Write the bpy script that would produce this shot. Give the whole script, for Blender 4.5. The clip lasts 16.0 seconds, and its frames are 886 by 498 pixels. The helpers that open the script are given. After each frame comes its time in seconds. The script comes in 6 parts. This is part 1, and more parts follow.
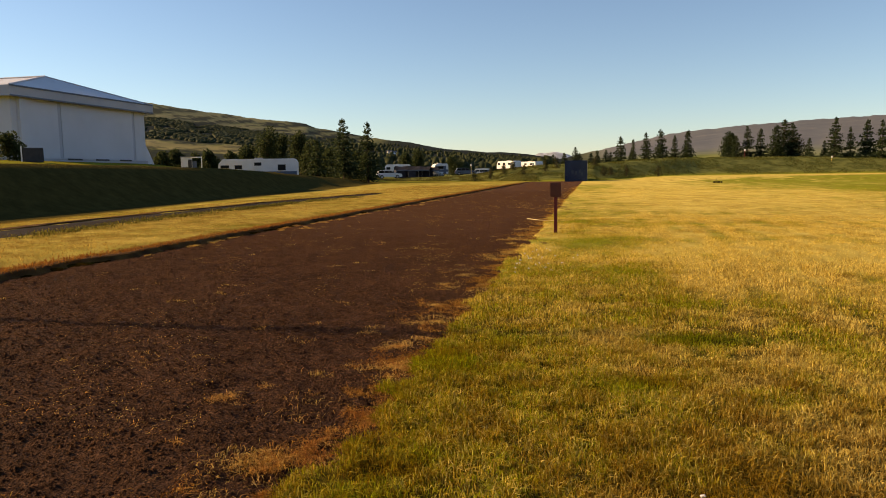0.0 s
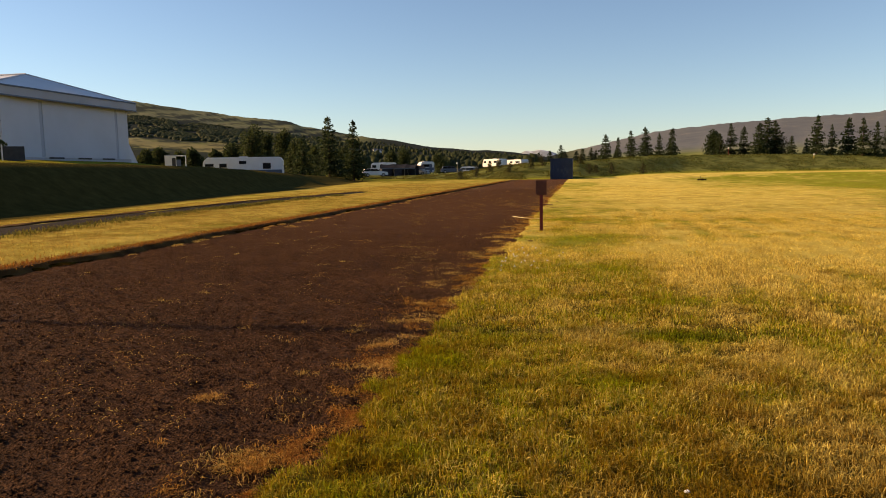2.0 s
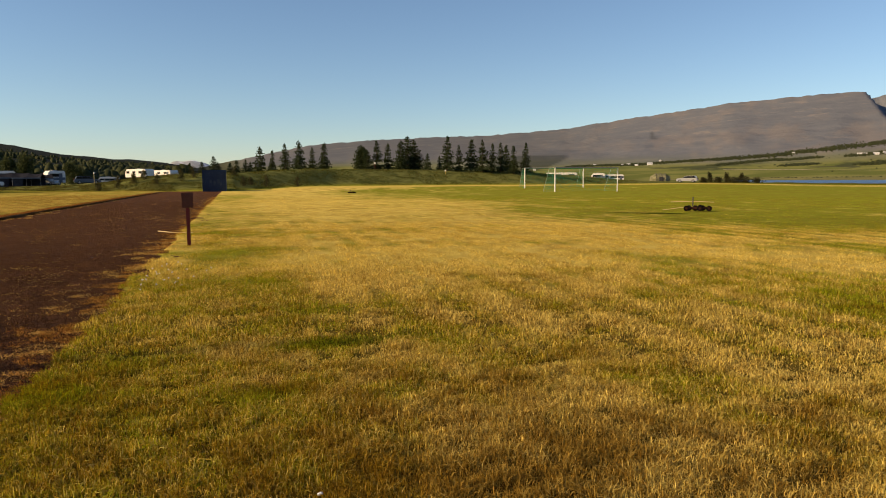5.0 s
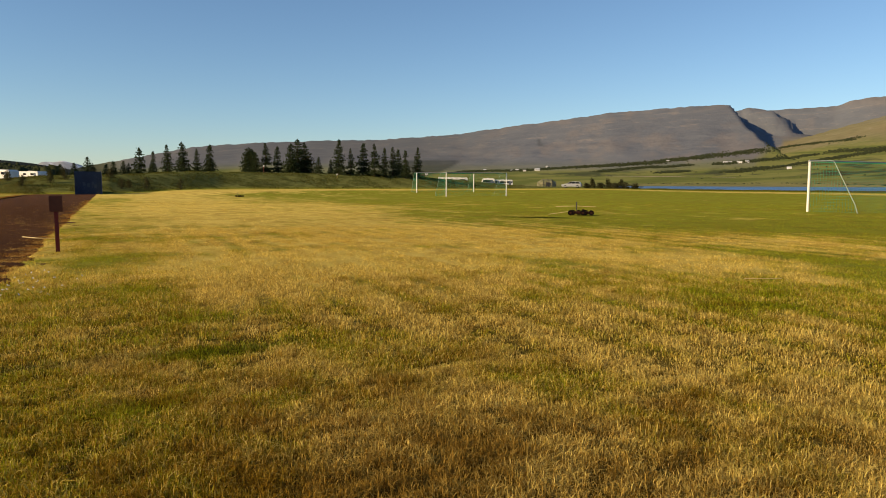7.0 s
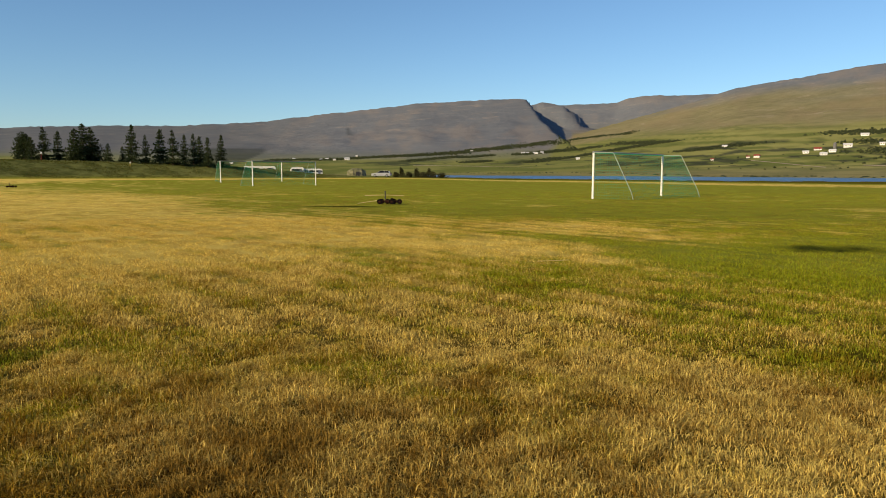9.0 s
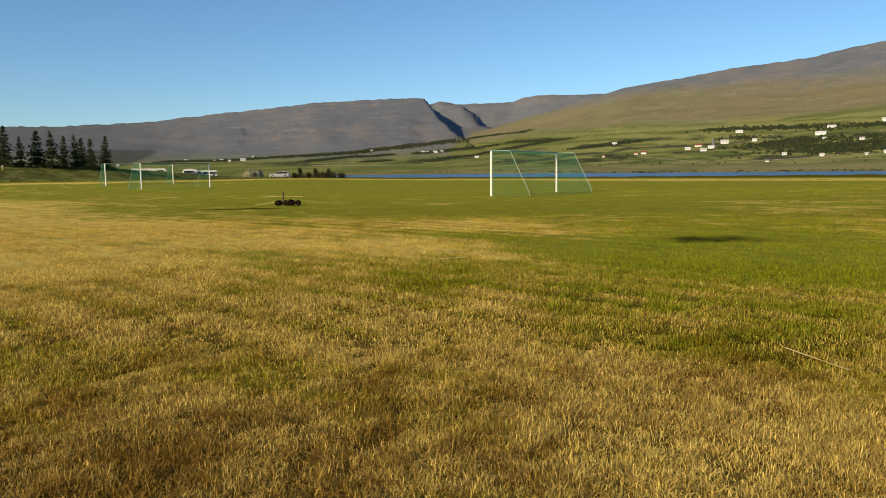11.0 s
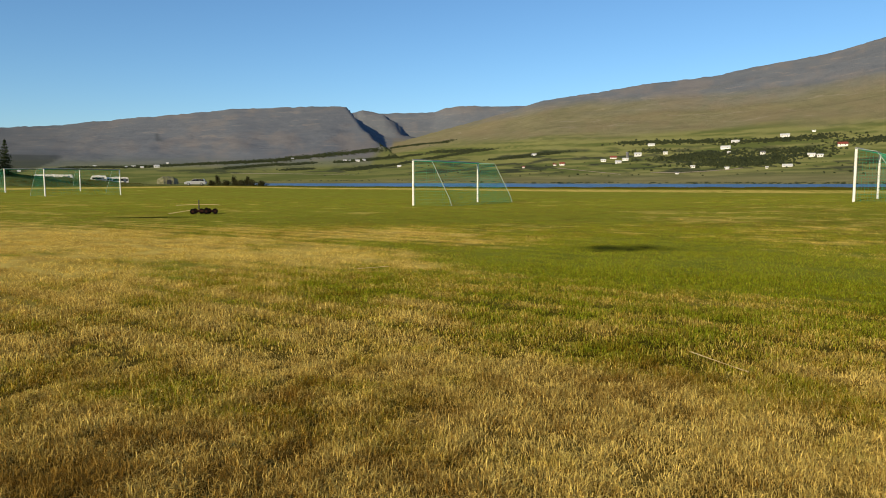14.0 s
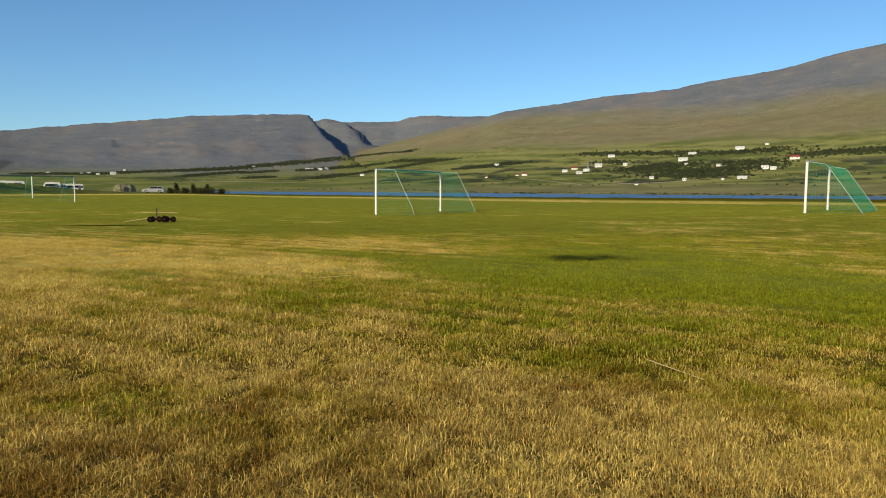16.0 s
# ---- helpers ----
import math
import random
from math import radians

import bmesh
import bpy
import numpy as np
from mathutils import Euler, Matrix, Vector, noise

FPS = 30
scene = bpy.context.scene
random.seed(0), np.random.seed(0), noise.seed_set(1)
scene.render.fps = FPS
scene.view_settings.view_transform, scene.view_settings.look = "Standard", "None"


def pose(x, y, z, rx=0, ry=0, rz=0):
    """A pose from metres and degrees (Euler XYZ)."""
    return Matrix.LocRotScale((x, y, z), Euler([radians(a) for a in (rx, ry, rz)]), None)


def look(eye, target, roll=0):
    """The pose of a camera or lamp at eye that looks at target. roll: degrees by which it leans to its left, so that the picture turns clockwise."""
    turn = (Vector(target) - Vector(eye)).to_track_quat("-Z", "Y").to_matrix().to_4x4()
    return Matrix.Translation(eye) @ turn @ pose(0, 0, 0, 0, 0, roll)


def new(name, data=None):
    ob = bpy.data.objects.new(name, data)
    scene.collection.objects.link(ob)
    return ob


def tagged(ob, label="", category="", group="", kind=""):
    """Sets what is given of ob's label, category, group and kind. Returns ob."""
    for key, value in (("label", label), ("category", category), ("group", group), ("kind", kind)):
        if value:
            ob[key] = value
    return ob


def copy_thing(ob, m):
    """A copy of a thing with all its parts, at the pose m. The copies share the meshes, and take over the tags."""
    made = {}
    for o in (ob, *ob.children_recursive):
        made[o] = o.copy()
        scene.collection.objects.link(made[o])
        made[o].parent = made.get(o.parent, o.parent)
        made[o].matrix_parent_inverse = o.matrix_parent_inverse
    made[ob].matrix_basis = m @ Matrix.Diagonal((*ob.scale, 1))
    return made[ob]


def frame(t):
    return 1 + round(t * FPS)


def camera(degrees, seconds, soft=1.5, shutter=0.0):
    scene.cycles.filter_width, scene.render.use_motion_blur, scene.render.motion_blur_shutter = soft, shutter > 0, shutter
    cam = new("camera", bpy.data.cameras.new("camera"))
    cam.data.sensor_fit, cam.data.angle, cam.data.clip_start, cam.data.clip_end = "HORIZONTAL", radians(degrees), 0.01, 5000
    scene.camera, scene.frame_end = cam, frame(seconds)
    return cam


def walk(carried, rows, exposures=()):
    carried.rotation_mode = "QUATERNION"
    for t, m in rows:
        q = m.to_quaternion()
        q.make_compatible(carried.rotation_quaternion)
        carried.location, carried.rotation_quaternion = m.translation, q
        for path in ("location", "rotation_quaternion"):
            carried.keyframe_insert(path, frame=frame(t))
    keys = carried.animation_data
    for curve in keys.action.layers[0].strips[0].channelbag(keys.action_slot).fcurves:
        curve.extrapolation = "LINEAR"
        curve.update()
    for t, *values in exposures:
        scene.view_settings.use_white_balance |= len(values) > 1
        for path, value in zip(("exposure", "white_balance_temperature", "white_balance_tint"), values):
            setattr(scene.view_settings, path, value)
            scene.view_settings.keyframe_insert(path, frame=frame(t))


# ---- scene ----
from math import sin, cos, pi, atan2, hypot

# ---------------------------------------------------------------- camera
cam = camera(64.46, 16.0, soft=0.95, shutter=0.1)
EYE_H = 1.30
ARM = 0.27          # the camera swings round the body at this radius
# seconds, yaw (to the left), pitch, roll in degrees
TURNS = [
    (0.0, 0.02, -6.19, -0.86),
    (0.5, -0.09, -6.18, -0.87),
    (1.0, -0.29, -6.14, -0.74),
    (1.5, -0.36, -6.15, -0.63),
    (2.0, -1.10, -6.36, -0.96),
    (2.5, -4.50, -6.40, -0.95),
    (3.0, -9.06, -5.71, -0.63),
    (3.5, -13.59, -5.33, -0.59),
    (4.0, -18.70, -5.42, -0.82),
    (4.5, -24.04, -5.42, -0.76),
    (5.0, -28.56, -5.65, -0.26),
    (5.2, -30.30, -5.79, 0.13),
    (7.3, -38.47, -5.50, -0.07),
    (7.5, -39.57, -5.71, -0.17),
    (8.0, -44.48, -5.81, -0.23),
    (8.5, -49.50, -5.66, -0.13),
    (9.0, -52.62, -6.14, 0.20),
    (9.5, -55.11, -6.06, 0.40),
    (10.0, -56.95, -6.01, 0.27),
    (12.3, -64.31, -6.14, -0.67),
    (12.5, -64.69, -6.00, -0.42),
    (13.0, -65.93, -5.75, -0.25),
    (13.5, -65.80, -5.50, -0.09),
    (14.0, -66.91, -5.51, -0.06),
    (14.5, -67.63, -5.43, 0.05),
    (15.0, -68.24, -5.38, 0.23),
    (15.5, -69.11, -5.46, 0.20),
    (16.0, -69.94, -4.75, 0.33),
]


def turn_pose(yaw, pitch, roll):
    a, b = radians(yaw), radians(pitch)
    eye = Vector((-ARM * sin(a), ARM * (cos(a) - 1), EYE_H))
    return look(eye, eye + Vector((-sin(a) * cos(b), cos(a) * cos(b), sin(b))), roll)


walk(cam, [(t, turn_pose(y, p, r)) for t, y, p, r in TURNS],
     exposures=[(0.0, 0.78, 7450, 18), (2.5, 0.72, 7300, 18), (5.0, 0.53, 6850, 15), (9.0, 0.40, 6000, 8), (12.5, 0.35, 5700, 6), (16.0, 0.32, 5500, 4)])

# ---------------------------------------------------------------- light
SUN_AZ, SUN_EL = 78.0, 24.0     # degrees to the left of +y, and above the horizon
world = bpy.data.worlds.new("sky")
scene.world = world
world.use_nodes = True
wn = world.node_tree.nodes
sky = wn.new("ShaderNodeTexSky")
sky.sky_type = "NISHITA"
sky.sun_disc = False
sky.sun_elevation = radians(SUN_EL)
sky.sun_rotation = radians(-SUN_AZ)
sky.air_density = 1.0
sky.dust_density = 0.1
sky.ozone_density = 4.2
hue = wn.new("ShaderNodeHueSaturation")
hue.inputs["Saturation"].default_value = 0.98
world.node_tree.links.new(sky.outputs[0], hue.inputs["Color"])
tint = wn.new("ShaderNodeMix")
tint.data_type, tint.blend_type = "RGBA", "MULTIPLY"
tint.inputs[0].default_value = 1.0
tint.inputs[7].default_value = (0.98, 1.01, 0.99, 1.0)
world.node_tree.links.new(hue.outputs[0], tint.inputs[6])
world.node_tree.links.new(tint.outputs[2], wn["Background"].inputs[0])
wn["Background"].inputs[1].default_value = 0.088
sun_data = bpy.data.lights.new("sun", "SUN")
sun_data.energy = 5.0
sun_data.angle = radians(0.5)
sun_data.color = (1.0, 0.72, 0.38)
sun = new("sun", sun_data)
sa, se = radians(SUN_AZ), radians(SUN_EL)
sun.matrix_world = look((-sin(sa) * cos(se) * 100, cos(sa) * cos(se) * 100, sin(se) * 100), (0, 0, 0))

# ---------------------------------------------------------------- numbers of the plan
RNG = np.random.default_rng(7)
TX, TY = 0.978, 0.208            # across the running track: u = TX x - TY y; along it: v = TY x + TX y
TRACK_L, TRACK_R, TRACK_END = -7.69, -1.17, 92.0


def uv(x, y):
    return TX * x - TY * y, TY * x + TX * y


def xy(u, v):
    return TX * u + TY * v, -TY * u + TX * v


def polar(az, r):
    return -r * sin(radians(az)), r * cos(radians(az))


def smooth(a, b, x):
    s = np.clip((np.asarray(x, float) - a) / (b - a), 0, 1)
    return s * s * (3 - 2 * s)


LATTICE = RNG.random((256, 256))


def vnoise(x, y, scale, seed=0):
    """Smooth value noise, 0 to 1."""
    x = np.asarray(x, float) * scale + seed * 17.3 + 1000
    y = np.asarray(y, float) * scale + seed * 9.1 + 1000
    ix, iy = np.floor(x).astype(int), np.floor(y).astype(int)
    fx, fy = x - ix, y - iy
    fx, fy = fx * fx * (3 - 2 * fx), fy * fy * (3 - 2 * fy)
    g = lambda a, b: LATTICE[a % 256, b % 256]
    return (g(ix, iy) * (1 - fx) + g(ix + 1, iy) * fx) * (1 - fy) + (g(ix, iy + 1) * (1 - fx) + g(ix + 1, iy + 1) * fx) * fy


def fnoise(x, y, scale, seed=0):
    return (vnoise(x, y, scale, seed) * 0.55 + vnoise(x, y, scale * 2.1, seed + 3) * 0.28 + vnoise(x, y, scale * 4.3, seed + 5) * 0.17)


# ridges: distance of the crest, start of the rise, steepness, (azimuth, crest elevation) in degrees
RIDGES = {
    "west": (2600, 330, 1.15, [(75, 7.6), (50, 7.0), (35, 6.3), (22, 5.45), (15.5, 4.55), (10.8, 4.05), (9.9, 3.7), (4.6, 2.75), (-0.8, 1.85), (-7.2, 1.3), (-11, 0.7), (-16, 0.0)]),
    "snow_haze": (4700, 3900, 1.0, [(-6.2, 0.6), (-7.3, 1.25), (-7.9, 1.5), (-8.5, 1.48), (-9.1, 1.58), (-9.9, 1.45), (-10.8, 1.05), (-12.5, 0.6)]),
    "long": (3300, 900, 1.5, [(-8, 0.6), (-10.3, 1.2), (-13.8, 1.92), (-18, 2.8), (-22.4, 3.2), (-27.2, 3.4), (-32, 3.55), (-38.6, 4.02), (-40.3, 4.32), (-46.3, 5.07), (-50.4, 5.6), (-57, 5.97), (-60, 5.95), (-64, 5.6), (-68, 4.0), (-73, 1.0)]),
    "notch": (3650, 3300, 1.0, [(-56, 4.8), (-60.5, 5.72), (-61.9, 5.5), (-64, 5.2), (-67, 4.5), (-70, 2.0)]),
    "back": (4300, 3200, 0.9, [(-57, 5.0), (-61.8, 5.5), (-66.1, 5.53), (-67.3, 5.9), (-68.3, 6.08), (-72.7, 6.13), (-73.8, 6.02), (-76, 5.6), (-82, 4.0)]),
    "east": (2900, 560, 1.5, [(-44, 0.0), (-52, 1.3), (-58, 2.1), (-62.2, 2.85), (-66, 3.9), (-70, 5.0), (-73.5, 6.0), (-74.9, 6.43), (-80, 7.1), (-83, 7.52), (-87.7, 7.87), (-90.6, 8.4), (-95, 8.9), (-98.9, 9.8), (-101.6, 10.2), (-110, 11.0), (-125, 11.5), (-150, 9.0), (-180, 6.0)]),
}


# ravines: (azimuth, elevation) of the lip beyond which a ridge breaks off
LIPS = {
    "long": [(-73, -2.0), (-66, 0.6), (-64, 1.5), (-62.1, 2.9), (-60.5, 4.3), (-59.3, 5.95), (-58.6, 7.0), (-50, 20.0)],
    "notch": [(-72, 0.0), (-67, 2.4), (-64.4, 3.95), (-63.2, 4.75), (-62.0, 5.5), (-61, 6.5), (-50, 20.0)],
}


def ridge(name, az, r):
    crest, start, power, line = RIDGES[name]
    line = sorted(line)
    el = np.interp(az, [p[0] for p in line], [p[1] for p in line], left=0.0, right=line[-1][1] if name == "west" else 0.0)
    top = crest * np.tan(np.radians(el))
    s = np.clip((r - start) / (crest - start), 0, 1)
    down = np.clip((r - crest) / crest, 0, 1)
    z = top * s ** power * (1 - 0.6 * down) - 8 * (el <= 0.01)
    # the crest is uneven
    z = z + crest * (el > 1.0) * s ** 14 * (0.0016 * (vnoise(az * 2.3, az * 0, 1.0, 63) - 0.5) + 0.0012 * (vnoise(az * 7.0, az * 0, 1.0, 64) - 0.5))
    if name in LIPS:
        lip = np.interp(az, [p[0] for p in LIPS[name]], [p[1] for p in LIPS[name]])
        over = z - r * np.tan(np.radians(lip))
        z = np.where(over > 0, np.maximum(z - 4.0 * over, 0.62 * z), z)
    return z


def ragged(x, y):
    """Distance across the track, with the worn outline of its eastern edge."""
    u, v = uv(x, y)
    return u + 0.20 * (fnoise(x, y, 1.1, 31) - 0.5) + 0.36 * (fnoise(x, y, 4.6, 39) - 0.5) * smooth(24, 10, v)


def ground_z(x, y):
    x, y = np.asarray(x, float), np.asarray(y, float)
    r = np.hypot(x, y)
    az = np.degrees(np.arctan2(-x, y))
    u, v = uv(x, y)
    z = 0.03 * (fnoise(x, y, 0.12, 1) - 0.5) * smooth(6, 20, r)
    # the field lifts a little towards the eastern goal
    z = z + 0.34 * smooth(10, -6, y) * smooth(16, 34, x) * smooth(70, 50, x)
    # the far side of the pitch rises slightly
    z = z + 0.36 * smooth(78, 93, r) * smooth(-13, -18, az) * smooth(-60, -48, az)
    # bed of the running track
    inside = smooth(TRACK_L, TRACK_L + 0.3, u) * smooth(TRACK_R + 0.06, TRACK_R - 0.10 - 0.012 * np.clip(v - 8, 0, 30), ragged(x, y)) * smooth(TRACK_END + 1, TRACK_END - 1, v)
    z = z - 0.10 * inside
    z = z + 0.05 * smooth(TRACK_L - 0.2, TRACK_L - 1.2, u) * smooth(110, 90, v)
    # steep bank along the west side, with a terrace on top
    toe = np.interp(y, [-40, 21.6, 27, 37.8, 57.6, 86.8, 130], [-17.0, -13.9, -13.1, -12.0, -11.0, -9.6, -8.0])
    high = np.interp(y, [-40, 38, 50, 57, 65, 77, 92, 118, 140], [1.90, 1.87, 1.77, 1.63, 1.43, 1.12, 0.78, 0.3, 0.3])
    s = np.clip((toe - x) / 4.2, 0, 1)
    bank = high * (s * s * (3 - 2 * s))
    back = smooth(6, 16, toe - x)
    terrace = 2.45 + (0.75 - 2.45) * smooth(60, 68, y)
    west = bank * (1 - back) + terrace * back
    z = z + np.where(x < toe, west, 0) * smooth(330, 250, r)
    # long bank behind the far end of the pitch
    base = np.interp(az, [-60, -48, -42, -36, -28, -20, -12, -6, 0, 4, 10], [150, 150, 140, 124, 120, 112, 92, 92, 104, 118, 130])
    crest = np.interp(az, [-48, -43, -39, -35, -28, -18, -12, -8, -5.4, -1.7, 3, 6], [0, 0.6, 1.65, 2.3, 2.75, 2.85, 2.4, 2.2, 1.75, 0.7, 0.35, 0])
    z = z + crest * smooth(0, 15, r - base) * (1 - 0.5 * smooth(40, 140, r - base)) * smooth(420, 300, r)
    # river bed
    extent = smooth(-49.5, -52.5, az)
    near = np.interp(az, [-140, -105, -100, -88, -75, -62, -50], [150, 175, 185, 170, 165, 195, 215]) + 6 * np.sin(az * 1.7)
    far = np.interp(az, [-140, -102, -88, -75, -62, -52, -49], [400, 470, 470, 520, 700, 700, 260])
    z = z - extent * 2.2 * smooth(near - 8, near + 14, r) * smooth(far + 20, far - 10, r)
    z = z + 0.4 * smooth(far, far + 60, r) * extent
    far_z = np.full_like(z, -50.0)
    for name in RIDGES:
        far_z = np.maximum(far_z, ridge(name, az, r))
    rough = (fnoise(x, y, 1 / 420.0, 2) - 0.5) * 34 + (fnoise(x, y, 1 / 90.0, 4) - 0.5) * 9
    rough = rough * smooth(900, 2200, r) * smooth(4600, 4300, r) * (1 - smooth(2350, 2700, r) * smooth(4000, 3700, r))
    # ravines and spurs down the slopes
    comb = vnoise(az * 0.22, r / 1800, 1.0, 61) * 0.65 + vnoise(az * 0.6, r / 1200, 1.0, 62) * 0.35 - 0.5
    rough = rough + comb * 15 * smooth(1300, 2100, r) * smooth(3000, 2500, r) * smooth(-12, -16, az)
    lift = smooth(300, 420, r)
    return z * (1 - smooth(500, 900, r)) + np.maximum(far_z, 0) * lift + rough * smooth(10, 60, far_z)


def gz(x, y):
    return float(ground_z(np.array([x]), np.array([y]))[0])


def on_hill(az, el, start=480.0):
    """The place on the hillside that is seen at this azimuth and elevation."""
    r = np.arange(start, 4200.0, 4.0)
    x, y = -r * sin(radians(az)), r * cos(radians(az))
    z = ground_z(x, y)
    hit = np.nonzero(z - EYE_H >= r * math.tan(radians(el)))[0]
    i = int(hit[0]) if len(hit) else len(r) - 1
    return float(x[i]), float(y[i]), float(z[i]), float(r[i])


def blob(x, y, cx, cy, rx, ry, turn=0.0):
    c, s = cos(radians(turn)), sin(radians(turn))
    a, b = (x - cx) * c + (y - cy) * s, -(x - cx) * s + (y - cy) * c
    return smooth(1.0, 0.35, np.sqrt((a / rx) ** 2 + (b / ry) ** 2))


def mown(x, y):
    """The rows that the mower left along the pitch, -1 to 1."""
    u, v = uv(x, y)
    r = np.hypot(x, y)
    return np.sin(2 * pi * u / 0.66 + 5.0 * (fnoise(u, v * 0.2, 0.5, 107) - 0.5)) * (0.35 + 1.3 * vnoise(u, v * 0.35, 1.1, 108)) * smooth(4.2, 7.0, r) * smooth(34, 20, r) * smooth(0.6, 2.0, u)


def longbank(x, y):
    """The long bank behind the far end of the pitch, with its sedge."""
    r, az = np.hypot(x, y), np.degrees(np.arctan2(-x, y))
    base = np.interp(az, [-60, -48, -42, -36, -28, -20, -12, -6, 0, 4, 10], [150, 150, 140, 124, 120, 112, 92, 92, 104, 118, 130])
    return smooth(1, 4, r - base) * smooth(-52, -46, az) * smooth(10, 5, az)


def rank_shading(x, y):
    """Rough unmown grass of the banks; the western mask runs to its shadow edge."""
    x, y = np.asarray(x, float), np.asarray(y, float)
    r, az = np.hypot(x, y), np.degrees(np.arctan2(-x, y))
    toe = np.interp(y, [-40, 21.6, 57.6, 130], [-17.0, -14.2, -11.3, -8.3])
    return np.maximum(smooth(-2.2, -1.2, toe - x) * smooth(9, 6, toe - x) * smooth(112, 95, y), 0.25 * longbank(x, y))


def dark_turf(x, y):
    """Darker turf beside the sprinkler and on the lush patch."""
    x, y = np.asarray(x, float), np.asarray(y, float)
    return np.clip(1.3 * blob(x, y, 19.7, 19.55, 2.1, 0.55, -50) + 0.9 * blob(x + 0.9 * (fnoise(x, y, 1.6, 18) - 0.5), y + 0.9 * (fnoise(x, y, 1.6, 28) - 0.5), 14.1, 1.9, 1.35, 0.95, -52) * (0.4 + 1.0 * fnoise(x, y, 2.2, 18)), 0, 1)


def oldness(x, y):
    """Dead brown patches in the turf, 0 to 1."""
    x, y = np.asarray(x, float), np.asarray(y, float)
    r, az = np.hypot(x, y), np.degrees(np.arctan2(-x, y))
    k = 0.35 * (fnoise(x, y, 0.55, 71) - 0.5) + 0.65 * (fnoise(x, y, 1.7, 72) - 0.5) + 1.1 * (fnoise(x, y, 5.0, 73) - 0.5)
    near = 0.10 * smooth(8.5, 4.5, r) + (0.10 + 0.44 * smooth(-8, -26, az)) * smooth(-80, -64, az) * smooth(5.0, 3.0, r + 1.2 * (fnoise(x, y, 0.8, 74) - 0.5)) + 0.16 * smooth(-50, -35, az) * smooth(7.0, 4.0, r)
    u, v = uv(x, y)
    verge = 0.38 * smooth(TRACK_L + 0.4, TRACK_L, u)
    lush = blob(x, y, 12.2, 1.0, 6.5, 5.0, 15)
    return np.clip(0.16 + k + near + verge - 0.5 * lush + 0.6 * rank_shading(x, y), 0, 1)


def dryness(x, y):
    """How straw-yellow the turf is, 0 (lush) to 1 (parched)."""
    x, y = np.asarray(x, float), np.asarray(y, float)
    u, v = uv(x, y)
    r = np.hypot(x, y)
    az = np.degrees(np.arctan2(-x, y))
    mottle = 0.45 * (fnoise(x, y, 0.16, 6) - 0.5) + 0.9 * (fnoise(x, y, 0.8, 7) - 0.5) + 0.9 * (fnoise(x, y, 2.8, 16) - 0.5)
    mottle = mottle + 0.55 * (fnoise(u, v * 0.12, 0.30, 105) - 0.5) * smooth(9, 18, r) + 0.45 * (fnoise(u, v * 0.16, 1.3, 98) - 0.5) + 0.40 * (vnoise(u, v * 0.03, 1.3, 104) - 0.5) * smooth(4.5, 8.0, r) * smooth(26, 14, r) + 0.15 * mown(x, y)
    d = 0.58 + mottle
    # parched strip beside the track, and lush turf further out on the pitch
    d = d + 0.40 * smooth(0.0, 3.0, u) * smooth(18, 5, u) * smooth(6, 12, v)
    d = d - 0.10 * smooth(1.4, 0.0, u) * smooth(24, 8, v)
    golden = smooth(-46, -28, az) * smooth(4.5, 7.5, r) * smooth(26, 18, r)
    d = d + 0.14 * golden - 0.22 * smooth(-30, -50, az) * smooth(7.5, 13, r) + 0.20 * smooth(-42, -56, az) * smooth(7.0, 4.8, r)
    d = d - 0.02 * smooth(6.5, 3.8, r) * smooth(-48, -30, az)
    d = d - 0.06 * smooth(-50, -64, az) - 0.10 * smooth(14, 24, r) * smooth(-24, -34, az) * smooth(-62, -54, az)
    d = d - 0.34 * smooth(10, 38, r + 26 * (fnoise(x, y, 0.09, 100) - 0.5)) * smooth(3, 19, u) * smooth(150, 120, r)
    d = d - 0.80 * blob(x, y, 12.2, 1.0, 5.6, 4.2, 15) - 0.45 * blob(x, y, 9.8, -3.0, 4.0, 3.2, 0)
    d = d - 0.50 * blob(x, y, 5.35, 0.75, 0.75, 2.3, -18)
    d = d - 0.5 * blob(x, y, 2.2, 5.2, 0.9, 0.35) - 0.3 * blob(x, y, -0.2, 4.4, 0.8, 1.0) - 0.35 * blob(x, y, 1.1, 4.1, 0.5, 0.25)
    d = d + 0.30 * blob(x, y, 2.6, 9.2, 2.4, 3.2)
    d = d - 0.40 * blob(x, y, 26, 8, 9, 7, 0) + 0.22 * blob(x, y, 18.3, 6.5, 6, 3.0, -35)
    d = d + 0.26 * smooth(-64, -76, az) * smooth(5.0, 3.6, r)
    # pale rim round the pitch, and the parched verge west of the track
    rim = np.interp(az, [-110, -84, -73, -62, -48, -36, -28, -20, -12], [104, 104, 112, 132, 142, 118, 114, 106, 88])
    d = d + 0.8 * smooth(rim - 26, rim - 14, r) * smooth(rim + 6, rim + 1, r) * smooth(-9, -13, az)
    d = np.where(u < TRACK_L + 0.3, 0.62 + 0.7 * (fnoise(x, y, 0.3, 8) - 0.5) + 0.8 * (fnoise(x, y, 1.6, 20) - 0.5), d)
    toe = np.interp(y, [-40, 21.6, 57.6, 130], [-17.0, -14.4, -11.5, -8.5])
    d = np.where(x < toe, 0.12 + 0.3 * (fnoise(x, y, 0.2, 9) - 0.5), d)
    d = np.where((r > rim + 4) & (az < 6), 0.16 + 0.6 * (fnoise(x, y, 0.08, 10) - 0.5), d)
    return np.clip(d, 0, 1)


